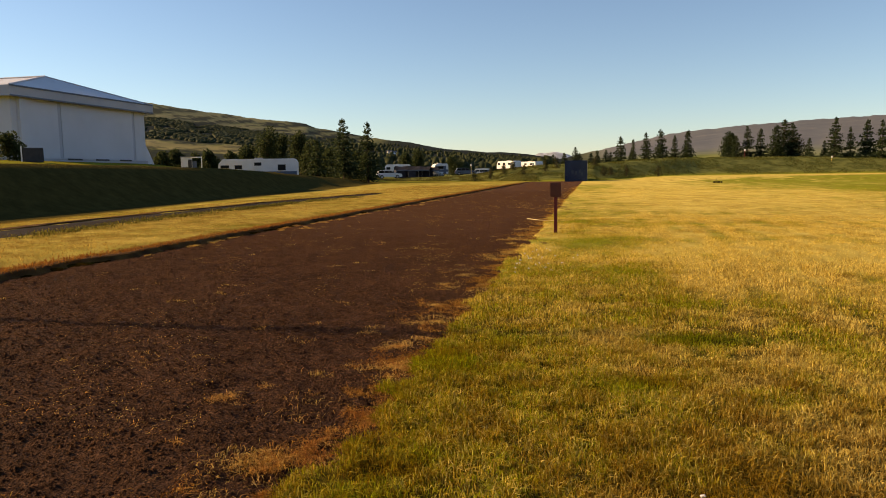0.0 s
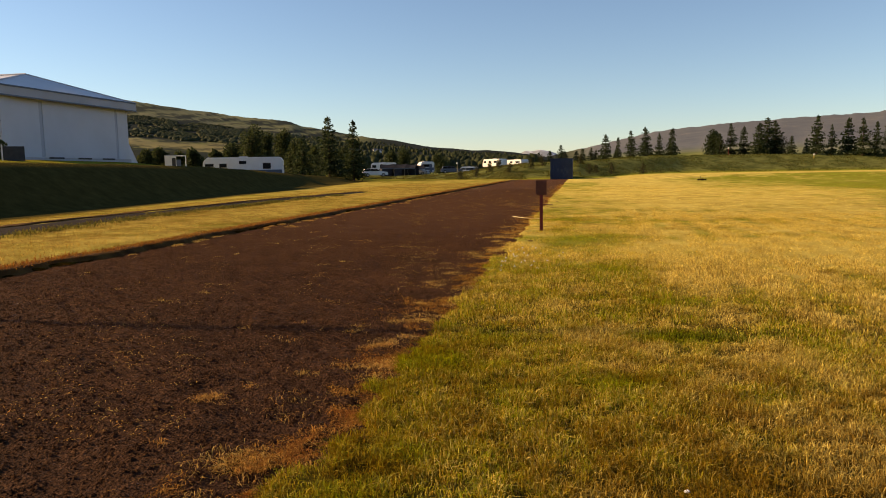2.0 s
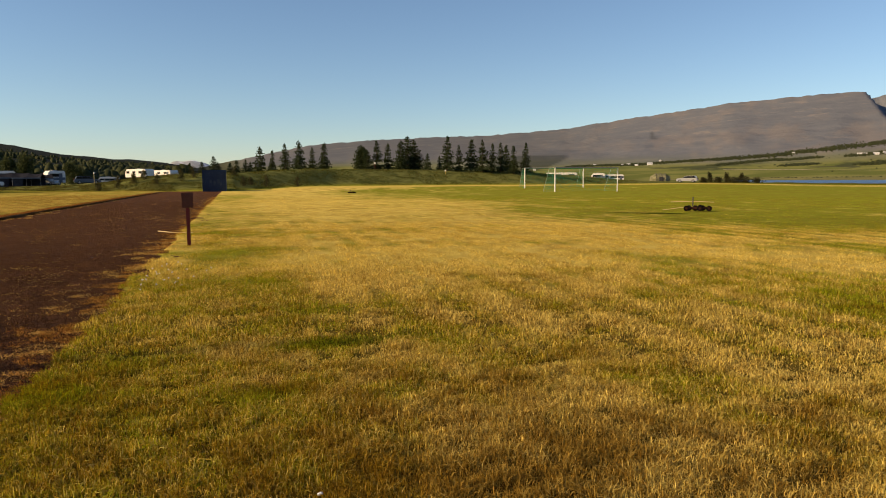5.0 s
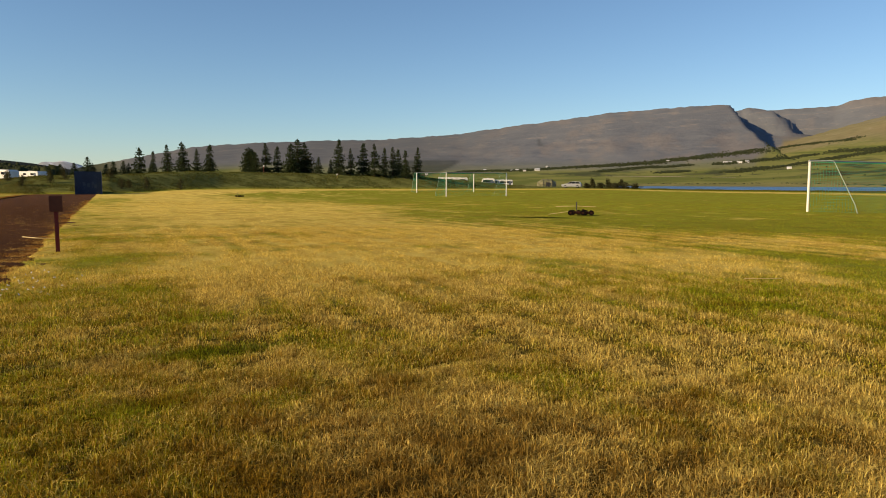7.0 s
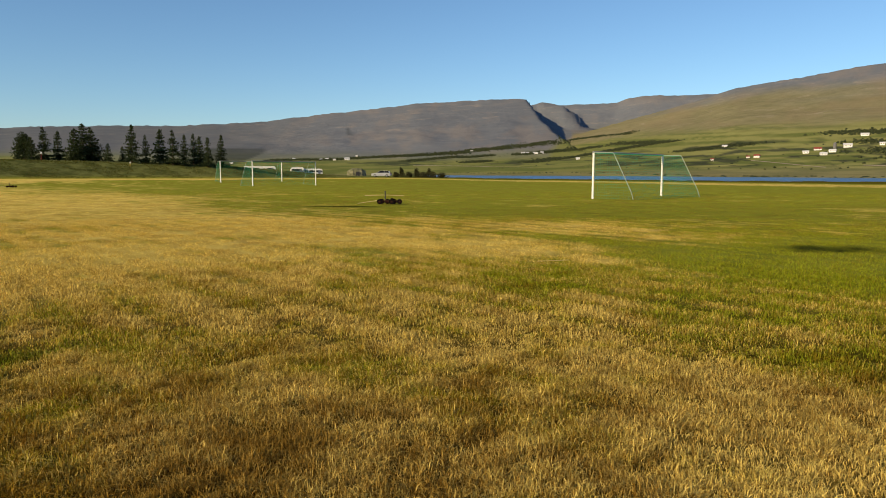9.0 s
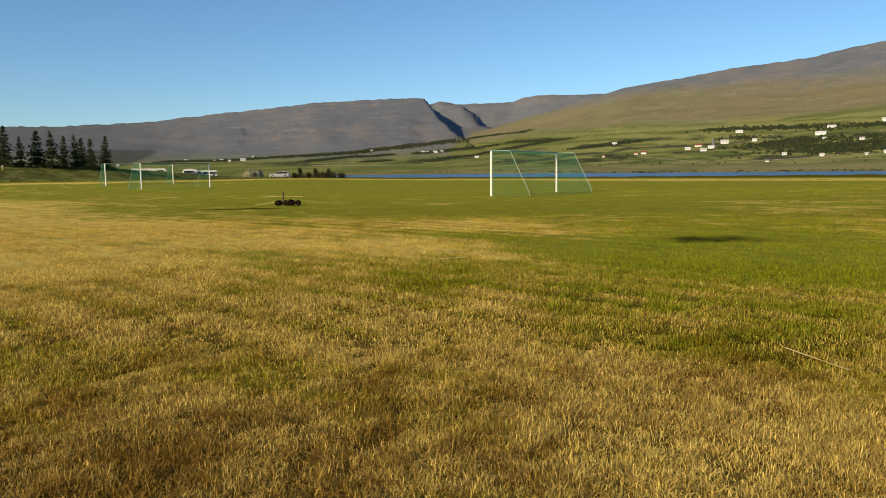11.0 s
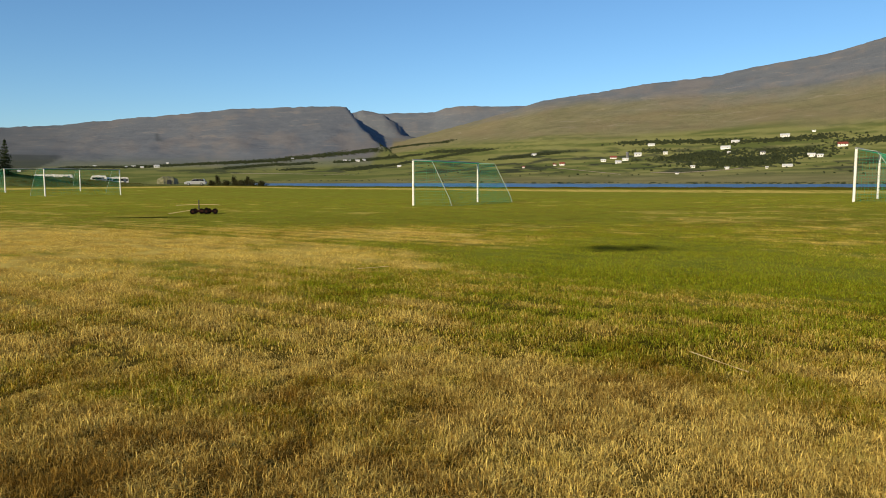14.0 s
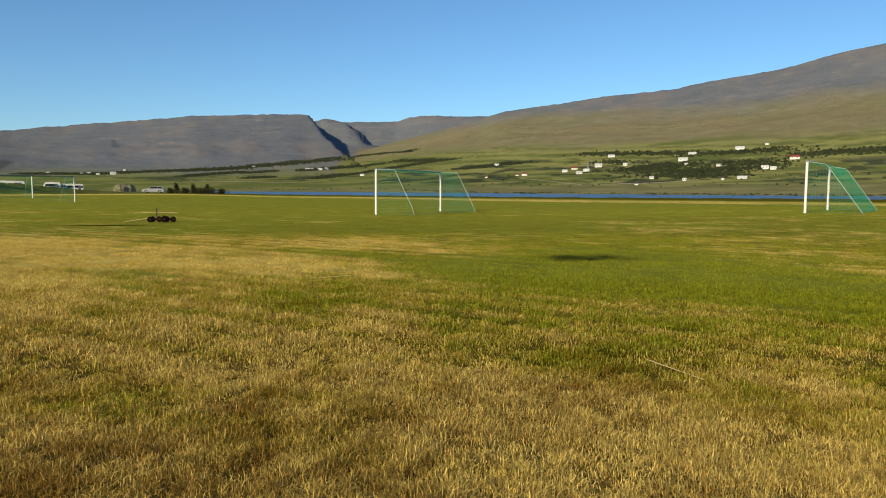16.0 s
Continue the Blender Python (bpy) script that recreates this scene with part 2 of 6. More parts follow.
# ---------------------------------------------------------------- materials
def nodes_of(name):
    m = bpy.data.materials.new(name)
    m.use_nodes = True
    t = m.node_tree
    return m, t, t.nodes["Principled BSDF"]


def link(t, a, b):
    t.links.new(a, b)


def noise_node(t, scale, detail=4.0, rough=0.55, coord="Object"):
    tc = t.nodes.new("ShaderNodeTexCoord")
    n = t.nodes.new("ShaderNodeTexNoise")
    n.inputs["Scale"].default_value = scale
    n.inputs["Detail"].default_value = detail
    n.inputs["Roughness"].default_value = rough
    link(t, tc.outputs[coord], n.inputs["Vector"])
    return n.outputs["Fac"]


def ramp(t, fac, a, b):
    n = t.nodes.new("ShaderNodeMapRange")
    n.inputs["From Min"].default_value = a
    n.inputs["From Max"].default_value = b
    link(t, fac, n.inputs["Value"])
    return n.outputs[0]


def mix(t, fac, a, b, mode="MIX"):
    n = t.nodes.new("ShaderNodeMix")
    n.data_type = "RGBA"
    n.blend_type = mode
    for value, socket in ((fac, n.inputs[0]), (a, n.inputs[6]), (b, n.inputs[7])):
        if isinstance(value, (int, float)):
            socket.default_value = value
        elif isinstance(value, tuple):
            socket.default_value = (*value, 1.0)
        else:
            link(t, value, socket)
    return n.outputs[2]


def math_node(t, op, a, b=0.0):
    n = t.nodes.new("ShaderNodeMath")
    n.operation = op
    for value, socket in ((a, n.inputs[0]), (b, n.inputs[1])):
        if isinstance(value, (int, float)):
            socket.default_value = value
        else:
            link(t, value, socket)
    return n.outputs[0]


def bump(t, bsdf, fac, strength, distance):
    n = t.nodes.new("ShaderNodeBump")
    n.inputs["Strength"].default_value = strength
    n.inputs["Distance"].default_value = distance
    link(t, fac, n.inputs["Height"])
    link(t, n.outputs[0], bsdf.inputs["Normal"])


def attribute(t, name):
    n = t.nodes.new("ShaderNodeAttribute")
    n.attribute_name = name
    return n.outputs["Fac"]


def surface(name, a, b, scale=3.0, fine=40.0, rough=0.6, metal=0.0, relief=0.1, depth=0.01, spread=0.06):
    """A plain painted or weathered surface: two tones in large stains and fine grain."""
    m, t, p = nodes_of(name)
    big = ramp(t, noise_node(t, scale), 0.35, 0.68)
    small = noise_node(t, fine, 3.0)
    col = mix(t, big, a, b)
    col = mix(t, math_node(t, "MULTIPLY", small, 0.35), col, tuple(c * 0.6 for c in a))
    info = t.nodes.new("ShaderNodeObjectInfo")
    vary = t.nodes.new("ShaderNodeHueSaturation")
    link(t, ramp(t, info.outputs["Random"], -0.0, 1.0), vary.inputs["Fac"])
    vary.inputs["Value"].default_value = 1.0 + spread
    link(t, col, vary.inputs["Color"])
    link(t, vary.outputs[0], p.inputs["Base Color"])
    p.inputs["Roughness"].default_value = rough
    p.inputs["Metallic"].default_value = metal
    p.inputs["Specular IOR Level"].default_value = 0.06 if rough > 0.84 else 0.4
    bump(t, p, small, relief, depth)
    return m


def ground_material():
    m, t, p = nodes_of("turf_and_hills")
    p.inputs["Roughness"].default_value = 0.95
    p.inputs["Specular IOR Level"].default_value = 0.0
    dry, rock, wood_shade, tone = (attribute(t, k) for k in ("dry", "rock", "wood_shade", "tone"))
    soil_shade, rank_shade = attribute(t, "soil_shade"), attribute(t, "rank_shade")
    fine = noise_node(t, 9.0, 6.0, 0.7)
    mid = noise_node(t, 0.9, 5.0)
    d = math_node(t, "ADD", dry, math_node(t, "MULTIPLY", math_node(t, "SUBTRACT", fine, 0.5), 0.7))
    green = mix(t, ramp(t, mid, 0.3, 0.7), (0.176, 0.198, 0.022), (0.258, 0.280, 0.032))
    straw = mix(t, ramp(t, mid, 0.3, 0.7), (0.49, 0.38, 0.080), (0.70, 0.56, 0.145))
    turf = mix(t, ramp(t, d, 0.25, 0.85), green, straw)
    meadow = mix(t, tone, (0.120, 0.142, 0.042), (0.240, 0.242, 0.084))
    far_fine = noise_node(t, 0.02, 6.0, 0.65)
    moor = mix(t, ramp(t, far_fine, 0.35, 0.65), (0.168, 0.160, 0.086), (0.220, 0.202, 0.114))
    moor = mix(t, math_node(t, "MULTIPLY", attribute(t, "scree"), 0.6), moor, (0.215, 0.180, 0.105))
    far = mix(t, attribute(t, "moor"), meadow, moor)
    # cool blue-grey, low-contrast base stands in for haze over the far rock
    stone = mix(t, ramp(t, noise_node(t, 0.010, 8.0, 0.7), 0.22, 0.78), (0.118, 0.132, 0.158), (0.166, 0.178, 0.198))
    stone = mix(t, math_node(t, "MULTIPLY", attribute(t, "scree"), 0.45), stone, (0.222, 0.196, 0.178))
    # ledges of bare rock follow the contours
    geo = t.nodes.new("ShaderNodeNewGeometry")
    sep = t.nodes.new("ShaderNodeSeparateXYZ")
    link(t, geo.outputs["Position"], sep.inputs[0])
    level = math_node(t, "ADD", math_node(t, "MULTIPLY", sep.outputs["Z"], 0.030), math_node(t, "MULTIPLY", noise_node(t, 0.006, 6.0, 0.6), 3.0))
    ledge = math_node(t, "ABSOLUTE", math_node(t, "SUBTRACT", math_node(t, "FRACT", level), 0.5))
    ledge = math_node(t, "MULTIPLY", ramp(t, ledge, 0.10, 0.02), ramp(t, noise_node(t, 0.010, 3.0), 0.48, 0.62))
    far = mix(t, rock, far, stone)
    far = mix(t, math_node(t, "MULTIPLY", math_node(t, "MULTIPLY", ledge, 0.3), ramp(t, sep.outputs["Z"], 70.0, 120.0)), far, (0.33, 0.28, 0.23))
    # dark woods tone, bluish for haze; also paints the shade of hollow and slit
    far = mix(t, wood_shade, far, (0.027, 0.034, 0.034))
    far = mix(t, attribute(t, "snow_haze"), far, (0.72, 0.78, 0.88))
    turf = mix(t, math_node(t, "MULTIPLY", attribute(t, "old"), 0.8), turf, (0.17, 0.102, 0.022))
    # rough grass toned down far enough to carry the western bank's shade
    shaded_rough_grass = mix(t, ramp(t, noise_node(t, 1.6, 6.0, 0.7), 0.35, 0.68), (0.046, 0.040, 0.013), (0.078, 0.065, 0.021))
    turf = mix(t, rank_shade, turf, shaded_rough_grass)
    sedge = mix(t, ramp(t, noise_node(t, 0.45, 7.0, 0.72), 0.36, 0.64), (0.048, 0.060, 0.020), (0.150, 0.160, 0.052))
    turf = mix(t, math_node(t, "MULTIPLY", attribute(t, "bank"), 0.92), turf, sedge)
    # near-black soil that also carries the shade between the near blades
    turf = mix(t, soil_shade, turf, mix(t, ramp(t, fine, 0.4, 0.65), (0.016, 0.009, 0.0015), (0.056, 0.032, 0.0045)))
    # darker tone in two patches of turf
    turf = mix(t, attribute(t, "extent"), turf, (0.022, 0.030, 0.008))
    col = mix(t, attribute(t, "away"), turf, far)
    link(t, col, p.inputs["Base Color"])
    bump(t, p, fine, 0.6, 0.05)
    # hummocks and gullies of the hills
    swell = t.nodes.new("ShaderNodeBump")
    swell.inputs["Strength"].default_value = 0.55
    swell.inputs["Distance"].default_value = 14.0
    link(t, math_node(t, "MULTIPLY", noise_node(t, 0.011, 8.0, 0.68), attribute(t, "away")), swell.inputs["Height"])
    link(t, p.inputs["Normal"].links[0].from_socket, swell.inputs["Normal"])
    link(t, swell.outputs[0], p.inputs["Normal"])
    return m


def blade_material(name, green, straw, brown, pale, vary=1.1):
    m, t, p = nodes_of(name)
    geo = t.nodes.new("ShaderNodeNewGeometry")
    rnd = geo.outputs["Random Per Island"]
    d = math_node(t, "ADD", attribute(t, "dry"), math_node(t, "MULTIPLY", math_node(t, "SUBTRACT", rnd, 0.5), vary))
    col = mix(t, ramp(t, d, 0.25, 0.85), green, straw)
    col = mix(t, math_node(t, "MULTIPLY", ramp(t, attribute(t, "dry"), 0.60, 0.95), 0.8), col, pale)
    odd = t.nodes.new("ShaderNodeTexWhiteNoise")
    odd.noise_dimensions = "1D"
    link(t, rnd, odd.inputs["W"])
    col = mix(t, math_node(t, "MULTIPLY", ramp(t, odd.outputs["Value"], 0.70, 0.95), 0.75), col, brown)
    col = mix(t, math_node(t, "MULTIPLY", ramp(t, odd.outputs["Value"], 0.36, 0.05), math_node(t, "MULTIPLY", ramp(t, attribute(t, "dry"), 0.10, 0.55), 0.85)), col, pale)
    dead = math_node(t, "ADD", attribute(t, "old"), math_node(t, "MULTIPLY", math_node(t, "SUBTRACT", odd.outputs["Value"], 0.5), 0.5))
    col = mix(t, math_node(t, "MULTIPLY", ramp(t, dead, 0.15, 0.9), 0.8), col, tuple(c * 1.5 for c in brown))
    shade = math_node(t, "ADD", math_node(t, "MULTIPLY", math_node(t, "FRACT", math_node(t, "MULTIPLY", rnd, 37.0)), 0.75), 0.60)
    col = mix(t, 1.0, col, shade, "MULTIPLY")
    col = mix(t, attribute(t, "extent"), col, (0.025, 0.036, 0.009))
    link(t, col, p.inputs["Base Color"])
    p.inputs["Roughness"].default_value = 0.7
    p.inputs["Specular IOR Level"].default_value = 0.0
    tr = t.nodes.new("ShaderNodeBsdfTranslucent")
    link(t, mix(t, 1.0, col, (1.0, 0.86, 0.45), "MULTIPLY"), tr.inputs["Color"])
    mx = t.nodes.new("ShaderNodeMixShader")
    mx.inputs[0].default_value = 0.40
    link(t, p.outputs[0], mx.inputs[1])
    link(t, tr.outputs[0], mx.inputs[2])
    link(t, mx.outputs[0], t.nodes["Material Output"].inputs["Surface"])
    return m


def leaf_material(name, a, b):
    m, t, p = nodes_of(name)
    geo = t.nodes.new("ShaderNodeNewGeometry")
    col = mix(t, geo.outputs["Random Per Island"], a, b)
    col = mix(t, ramp(t, noise_node(t, 1.3), 0.35, 0.7), col, tuple(c * 0.7 for c in a))
    link(t, col, p.inputs["Base Color"])
    p.inputs["Roughness"].default_value = 0.65
    p.inputs["Specular IOR Level"].default_value = 0.1
    tr = t.nodes.new("ShaderNodeBsdfTranslucent")
    link(t, col, tr.inputs["Color"])
    mx = t.nodes.new("ShaderNodeMixShader")
    mx.inputs[0].default_value = 0.45
    link(t, p.outputs[0], mx.inputs[1])
    link(t, tr.outputs[0], mx.inputs[2])
    link(t, mx.outputs[0], t.nodes["Material Output"].inputs["Surface"])
    return m


def track_material():
    m, t, p = nodes_of("cinder_track")
    fine = noise_node(t, 45.0, 8.0, 0.8)
    grit = t.nodes.new("ShaderNodeTexVoronoi")
    grit.inputs["Scale"].default_value = 62.0
    tc = t.nodes.new("ShaderNodeTexCoord")
    link(t, tc.outputs["Object"], grit.inputs["Vector"])
    mid = noise_node(t, 0.8, 6.0, 0.65)
    col = mix(t, ramp(t, mid, 0.32, 0.68), (0.038, 0.0188, 0.0108), (0.088, 0.0438, 0.0245))
    streak = ramp(t, noise_node(t, 3.5, 6.0, 0.7), 0.40, 0.62)
    col = mix(t, math_node(t, "MULTIPLY", streak, 0.48), col, (0.024, 0.0105, 0.0060))
    grain = t.nodes.new("ShaderNodeSeparateColor")
    link(t, grit.outputs["Color"], grain.inputs[0])
    col = mix(t, math_node(t, "MULTIPLY", ramp(t, grain.outputs[0], 0.55, 1.0), 0.75), col, (0.170, 0.088, 0.048))
    col = mix(t, math_node(t, "MULTIPLY", ramp(t, grain.outputs[1], 0.55, 1.0), 0.75), col, (0.014, 0.0065, 0.0045))
    # darker at the near end, lighter towards the far end
    sep = t.nodes.new("ShaderNodeSeparateXYZ")
    link(t, tc.outputs["Object"], sep.inputs[0])
    along_track = math_node(t, "ADD", sep.outputs["Y"], math_node(t, "MULTIPLY", mid, 8.0))
    col = mix(t, math_node(t, "MULTIPLY", ramp(t, along_track, 5.0, 25.0), 0.62), col, (0.165, 0.078, 0.034))
    link(t, col, p.inputs["Base Color"])
    p.inputs["Roughness"].default_value = 0.95
    p.inputs["Specular IOR Level"].default_value = 0.04
    coarse = math_node(t, "MULTIPLY", noise_node(t, 17.0, 4.0, 0.6), 1.6)
    bump(t, p, math_node(t, "ADD", coarse, math_node(t, "ADD", fine, grit.outputs["Distance"])), 1.0, 0.065)
    return m


def water_material():
    m, t, p = nodes_of("river_water")
    p.inputs["Base Color"].default_value = (0.025, 0.075, 0.17, 1)
    p.inputs["Roughness"].default_value = 0.35
    bump(t, p, noise_node(t, 0.6, 4.0), 0.35, 0.3)
    return m


def glass_material():
    m, t, p = nodes_of("dark_window_glass")
    p.inputs["Base Color"].default_value = (0.010, 0.013, 0.018, 1)
    p.inputs["Roughness"].default_value = 0.16
    p.inputs["Specular IOR Level"].default_value = 0.25
    return m


M_GROUND = ground_material()
M_BLADE = blade_material("grass_blades", (0.272, 0.320, 0.012), (0.545, 0.400, 0.060), (0.134, 0.070, 0.007), (0.75, 0.605, 0.185))
M_BLADE_FAR = blade_material("mown_turf_blades", (0.275, 0.312, 0.018), (0.60, 0.455, 0.082), (0.25, 0.165, 0.028), (0.74, 0.59, 0.165), 0.6)
M_VERGE = blade_material("parched_verge", (0.22, 0.175, 0.030), (0.46, 0.315, 0.080), (0.15, 0.085, 0.022), (0.58, 0.43, 0.13))
M_WEED = blade_material("dry_weeds", (0.26, 0.20, 0.045), (0.54, 0.35, 0.105), (0.33, 0.16, 0.050), (0.68, 0.51, 0.175))
M_ROUGH = blade_material("rough_tussock_grass", (0.085, 0.112, 0.026), (0.22, 0.20, 0.065), (0.075, 0.066, 0.022), (0.26, 0.22, 0.07))
M_RUST = blade_material("rusty_weeds", (0.20, 0.11, 0.024), (0.46, 0.24, 0.062), (0.20, 0.075, 0.024), (0.58, 0.35, 0.095))
M_EARTH = surface("dry_turf_edge", (0.055, 0.025, 0.008), (0.15, 0.078, 0.020), 2.5, 30, 0.95, 0, 0.8, 0.04)
M_TRACK = track_material()
M_PATH = surface("grey_gravel", (0.014, 0.010, 0.008), (0.028, 0.020, 0.015), 0.8, 30, 0.95, 0, 0.6, 0.02)
M_ROAD = surface("pale_road_gravel", (0.36, 0.31, 0.22), (0.28, 0.24, 0.17), 0.05, 0.6, 0.95, 0, 0.3, 0.02)
M_WATER = water_material()
M_GLASS = glass_material()
M_SPRUCE = leaf_material("spruce_needles", (0.036, 0.053, 0.022), (0.070, 0.094, 0.038))
M_WOODS = leaf_material("far_tree_foliage", (0.048, 0.062, 0.027), (0.092, 0.108, 0.046))
M_LEAF = leaf_material("birch_leaves", (0.044, 0.060, 0.022), (0.078, 0.096, 0.036))
M_SHRUB = leaf_material("shrub_leaves", (0.045, 0.048, 0.018), (0.10, 0.09, 0.035))
M_BARK = surface("bark", (0.06, 0.045, 0.035), (0.11, 0.085, 0.065), 4, 40, 0.95, 0, 0.6, 0.03)
M_WHITE = surface("white_paint", (0.78, 0.78, 0.77), (0.70, 0.70, 0.69), 1.2, 30, 0.45)
M_POST_WHITE = surface("white_goal_paint", (0.84, 0.84, 0.83), (0.76, 0.76, 0.74), 2.0, 40, 0.35)
M_WALL = surface("pale_render", (0.60, 0.63, 0.69), (0.54, 0.57, 0.63), 0.35, 25, 0.85, 0, 0.15, 0.01)
M_STRIP = surface("grey_render_strip", (0.46, 0.49, 0.56), (0.40, 0.43, 0.50), 0.5, 25, 0.85, 0, 0.15, 0.01)
M_FASCIA = surface("grey_metal_fascia", (0.40, 0.41, 0.45), (0.34, 0.35, 0.39), 0.6, 18, 0.5, 0.2)
M_ROOF = surface("pale_metal_roof", (0.58, 0.60, 0.63), (0.52, 0.54, 0.57), 0.4, 12, 0.55, 0.1)
M_DARK = surface("dark_trim", (0.03, 0.03, 0.035), (0.05, 0.05, 0.05), 3, 40, 0.6)
M_RUBBER = surface("black_rubber", (0.018, 0.018, 0.018), (0.03, 0.028, 0.026), 6, 60, 0.85)
M_TYRE = surface("worn_black_tyre", (0.006, 0.005, 0.005), (0.010, 0.008, 0.007), 6, 60, 0.95)
M_RUSTY = surface("rusty_iron", (0.045, 0.018, 0.012), (0.022, 0.012, 0.010), 6, 60, 0.9)
M_STEEL = surface("galvanised_steel", (0.42, 0.43, 0.44), (0.34, 0.35, 0.36), 3, 50, 0.45, 0.7)
M_RED = surface("red_paint_wood", (0.19, 0.020, 0.016), (0.13, 0.016, 0.014), 6, 60, 0.6, 0, 0.4, 0.01)
M_BROWN = surface("brown_red_board", (0.15, 0.045, 0.020), (0.10, 0.030, 0.016), 6, 60, 0.7, 0, 0.4, 0.01)
M_BLUE = surface("blue_steel_paint", (0.016, 0.034, 0.075), (0.028, 0.052, 0.100), 0.9, 20, 0.6, 0.1)
M_FADED = surface("faded_blue_patch", (0.045, 0.07, 0.105), (0.035, 0.055, 0.085), 2, 20, 0.7)
M_NET = surface("green_net_cord", (0.020, 0.22, 0.13), (0.03, 0.28, 0.17), 6, 40, 0.7)
M_BAR = surface("weathered_aluminium", (0.24, 0.26, 0.27), (0.18, 0.20, 0.21), 2, 40, 0.6)
M_STAY = surface("pale_goal_stay", (0.34, 0.42, 0.37), (0.28, 0.35, 0.31), 3, 40, 0.6)
M_SILVER = surface("silver_car_paint", (0.55, 0.56, 0.58), (0.50, 0.51, 0.53), 1, 30, 0.3, 0.5)
M_TENT = surface("blue_grey_tent_cloth", (0.012, 0.013, 0.024), (0.034, 0.036, 0.05), 1.5, 30, 0.8, 0, 0.3, 0.03)
M_CANVAS = surface("olive_canvas", (0.10, 0.105, 0.055), (0.26, 0.25, 0.16), 0.9, 20, 0.9, 0, 0.5, 0.05)
M_REDROOF = surface("rust_red_roof", (0.22, 0.05, 0.035), (0.17, 0.045, 0.03), 0.4, 8, 0.7)
M_GREYROOF = surface("grey_roof", (0.16, 0.16, 0.17), (0.12, 0.12, 0.13), 0.4, 8, 0.7)
M_YELLOW = surface("yellow_plastic", (0.60, 0.42, 0.07), (0.50, 0.36, 0.07), 4, 50, 0.5)
M_STRAW = surface("pale_straw_stick", (0.62, 0.50, 0.25), (0.52, 0.40, 0.18), 8, 60, 0.8)
M_GREYBLUE = surface("grey_blue_panel", (0.10, 0.13, 0.18), (0.08, 0.10, 0.14), 2, 30, 0.5)


# ---------------------------------------------------------------- mesh helpers
def part(name, bm, material, parent, label=""):
    """Links a bmesh or a mesh as one object under a thing or a part."""
    if isinstance(bm, bmesh.types.BMesh):
        me = bpy.data.meshes.new(name)
        bm.to_mesh(me)
        bm.free()
    else:
        me = bm
    if not me.materials:
        me.materials.append(material)
    ob = new(name, me)
    if parent:
        ob.parent = parent
    return tagged(ob, label=label)


def thing(name, m, label, category, group="", kind=""):
    ob = new(name)
    ob.empty_display_size = 0.2
    ob.matrix_basis = m
    return tagged(ob, label=label, category=category, group=group, kind=kind)


def arrays_mesh(name, verts, faces, attributes=()):
    """A mesh from arrays of vertices and of equal-sided faces."""
    me = bpy.data.meshes.new(name)
    n, k = faces.shape
    me.vertices.add(len(verts))
    me.vertices.foreach_set("co", np.ascontiguousarray(verts, np.float32).ravel())
    me.loops.add(n * k)
    me.loops.foreach_set("vertex_index", np.ascontiguousarray(faces, np.int32).ravel())
    me.polygons.add(n)
    me.polygons.foreach_set("loop_start", np.arange(0, n * k, k, dtype=np.int32))
    for key, values in attributes:
        a = me.attributes.new(key, "FLOAT", "POINT")
        a.data.foreach_set("value", np.ascontiguousarray(values, np.float32))
    me.update(calc_edges=True)
    return me


def box(bm, x0, y0, z0, x1, y1, z1, bevel=0.0):
    vs = [bm.verts.new((x, y, z)) for x in (x0, x1) for y in (y0, y1) for z in (z0, z1)]
    fs = [bm.faces.new([vs[i] for i in q]) for q in ((0, 1, 3, 2), (4, 6, 7, 5), (0, 4, 5, 1), (2, 3, 7, 6), (0, 2, 6, 4), (1, 5, 7, 3))]
    if bevel:
        es = list({e for f in fs for e in f.edges})
        bmesh.ops.bevel(bm, geom=es, offset=bevel, segments=2, affect="EDGES")
    return bm


def block(x0, y0, z0, x1, y1, z1, bevel=0.0):
    return box(bmesh.new(), x0, y0, z0, x1, y1, z1, bevel)


def tube(bm, points, radius, sides=8, end=None):
    """A round bar along a line of points; end: radius at the far end."""
    pts = [Vector(p) for p in points]
    rings = []
    for i, p in enumerate(pts):
        d = (pts[min(i + 1, len(pts) - 1)] - pts[max(i - 1, 0)]).normalized()
        a = d.orthogonal().normalized()
        b = d.cross(a)
        rad = radius if end is None else radius + (end - radius) * i / (len(pts) - 1)
        rings.append([bm.verts.new(p + (a * cos(2 * pi * k / sides) + b * sin(2 * pi * k / sides)) * rad) for k in range(sides)])
    for r0, r1 in zip(rings, rings[1:]):
        for k in range(sides):
            bm.faces.new((r0[k], r0[(k + 1) % sides], r1[(k + 1) % sides], r1[k]))
    bm.faces.new(rings[0][::-1])
    bm.faces.new(rings[-1])
    return bm


def bar(points, radius, sides=8, end=None):
    return tube(bmesh.new(), points, radius, sides, end)


def extrude_profile(profile, y0, y1, bevel=0.0):
    """A solid with the given outline in x and z, from y0 to y1."""
    bm = bmesh.new()
    a = [bm.verts.new((x, y0, z)) for x, z in profile]
    b = [bm.verts.new((x, y1, z)) for x, z in profile]
    n = len(a)
    bm.faces.new(a)
    bm.faces.new(b[::-1])
    for i in range(n):
        bm.faces.new((a[i], b[i], b[(i + 1) % n], a[(i + 1) % n]))
    bmesh.ops.recalc_face_normals(bm, faces=bm.faces)
    if bevel:
        bmesh.ops.bevel(bm, geom=list(bm.edges), offset=bevel, segments=2, affect="EDGES")
    return bm


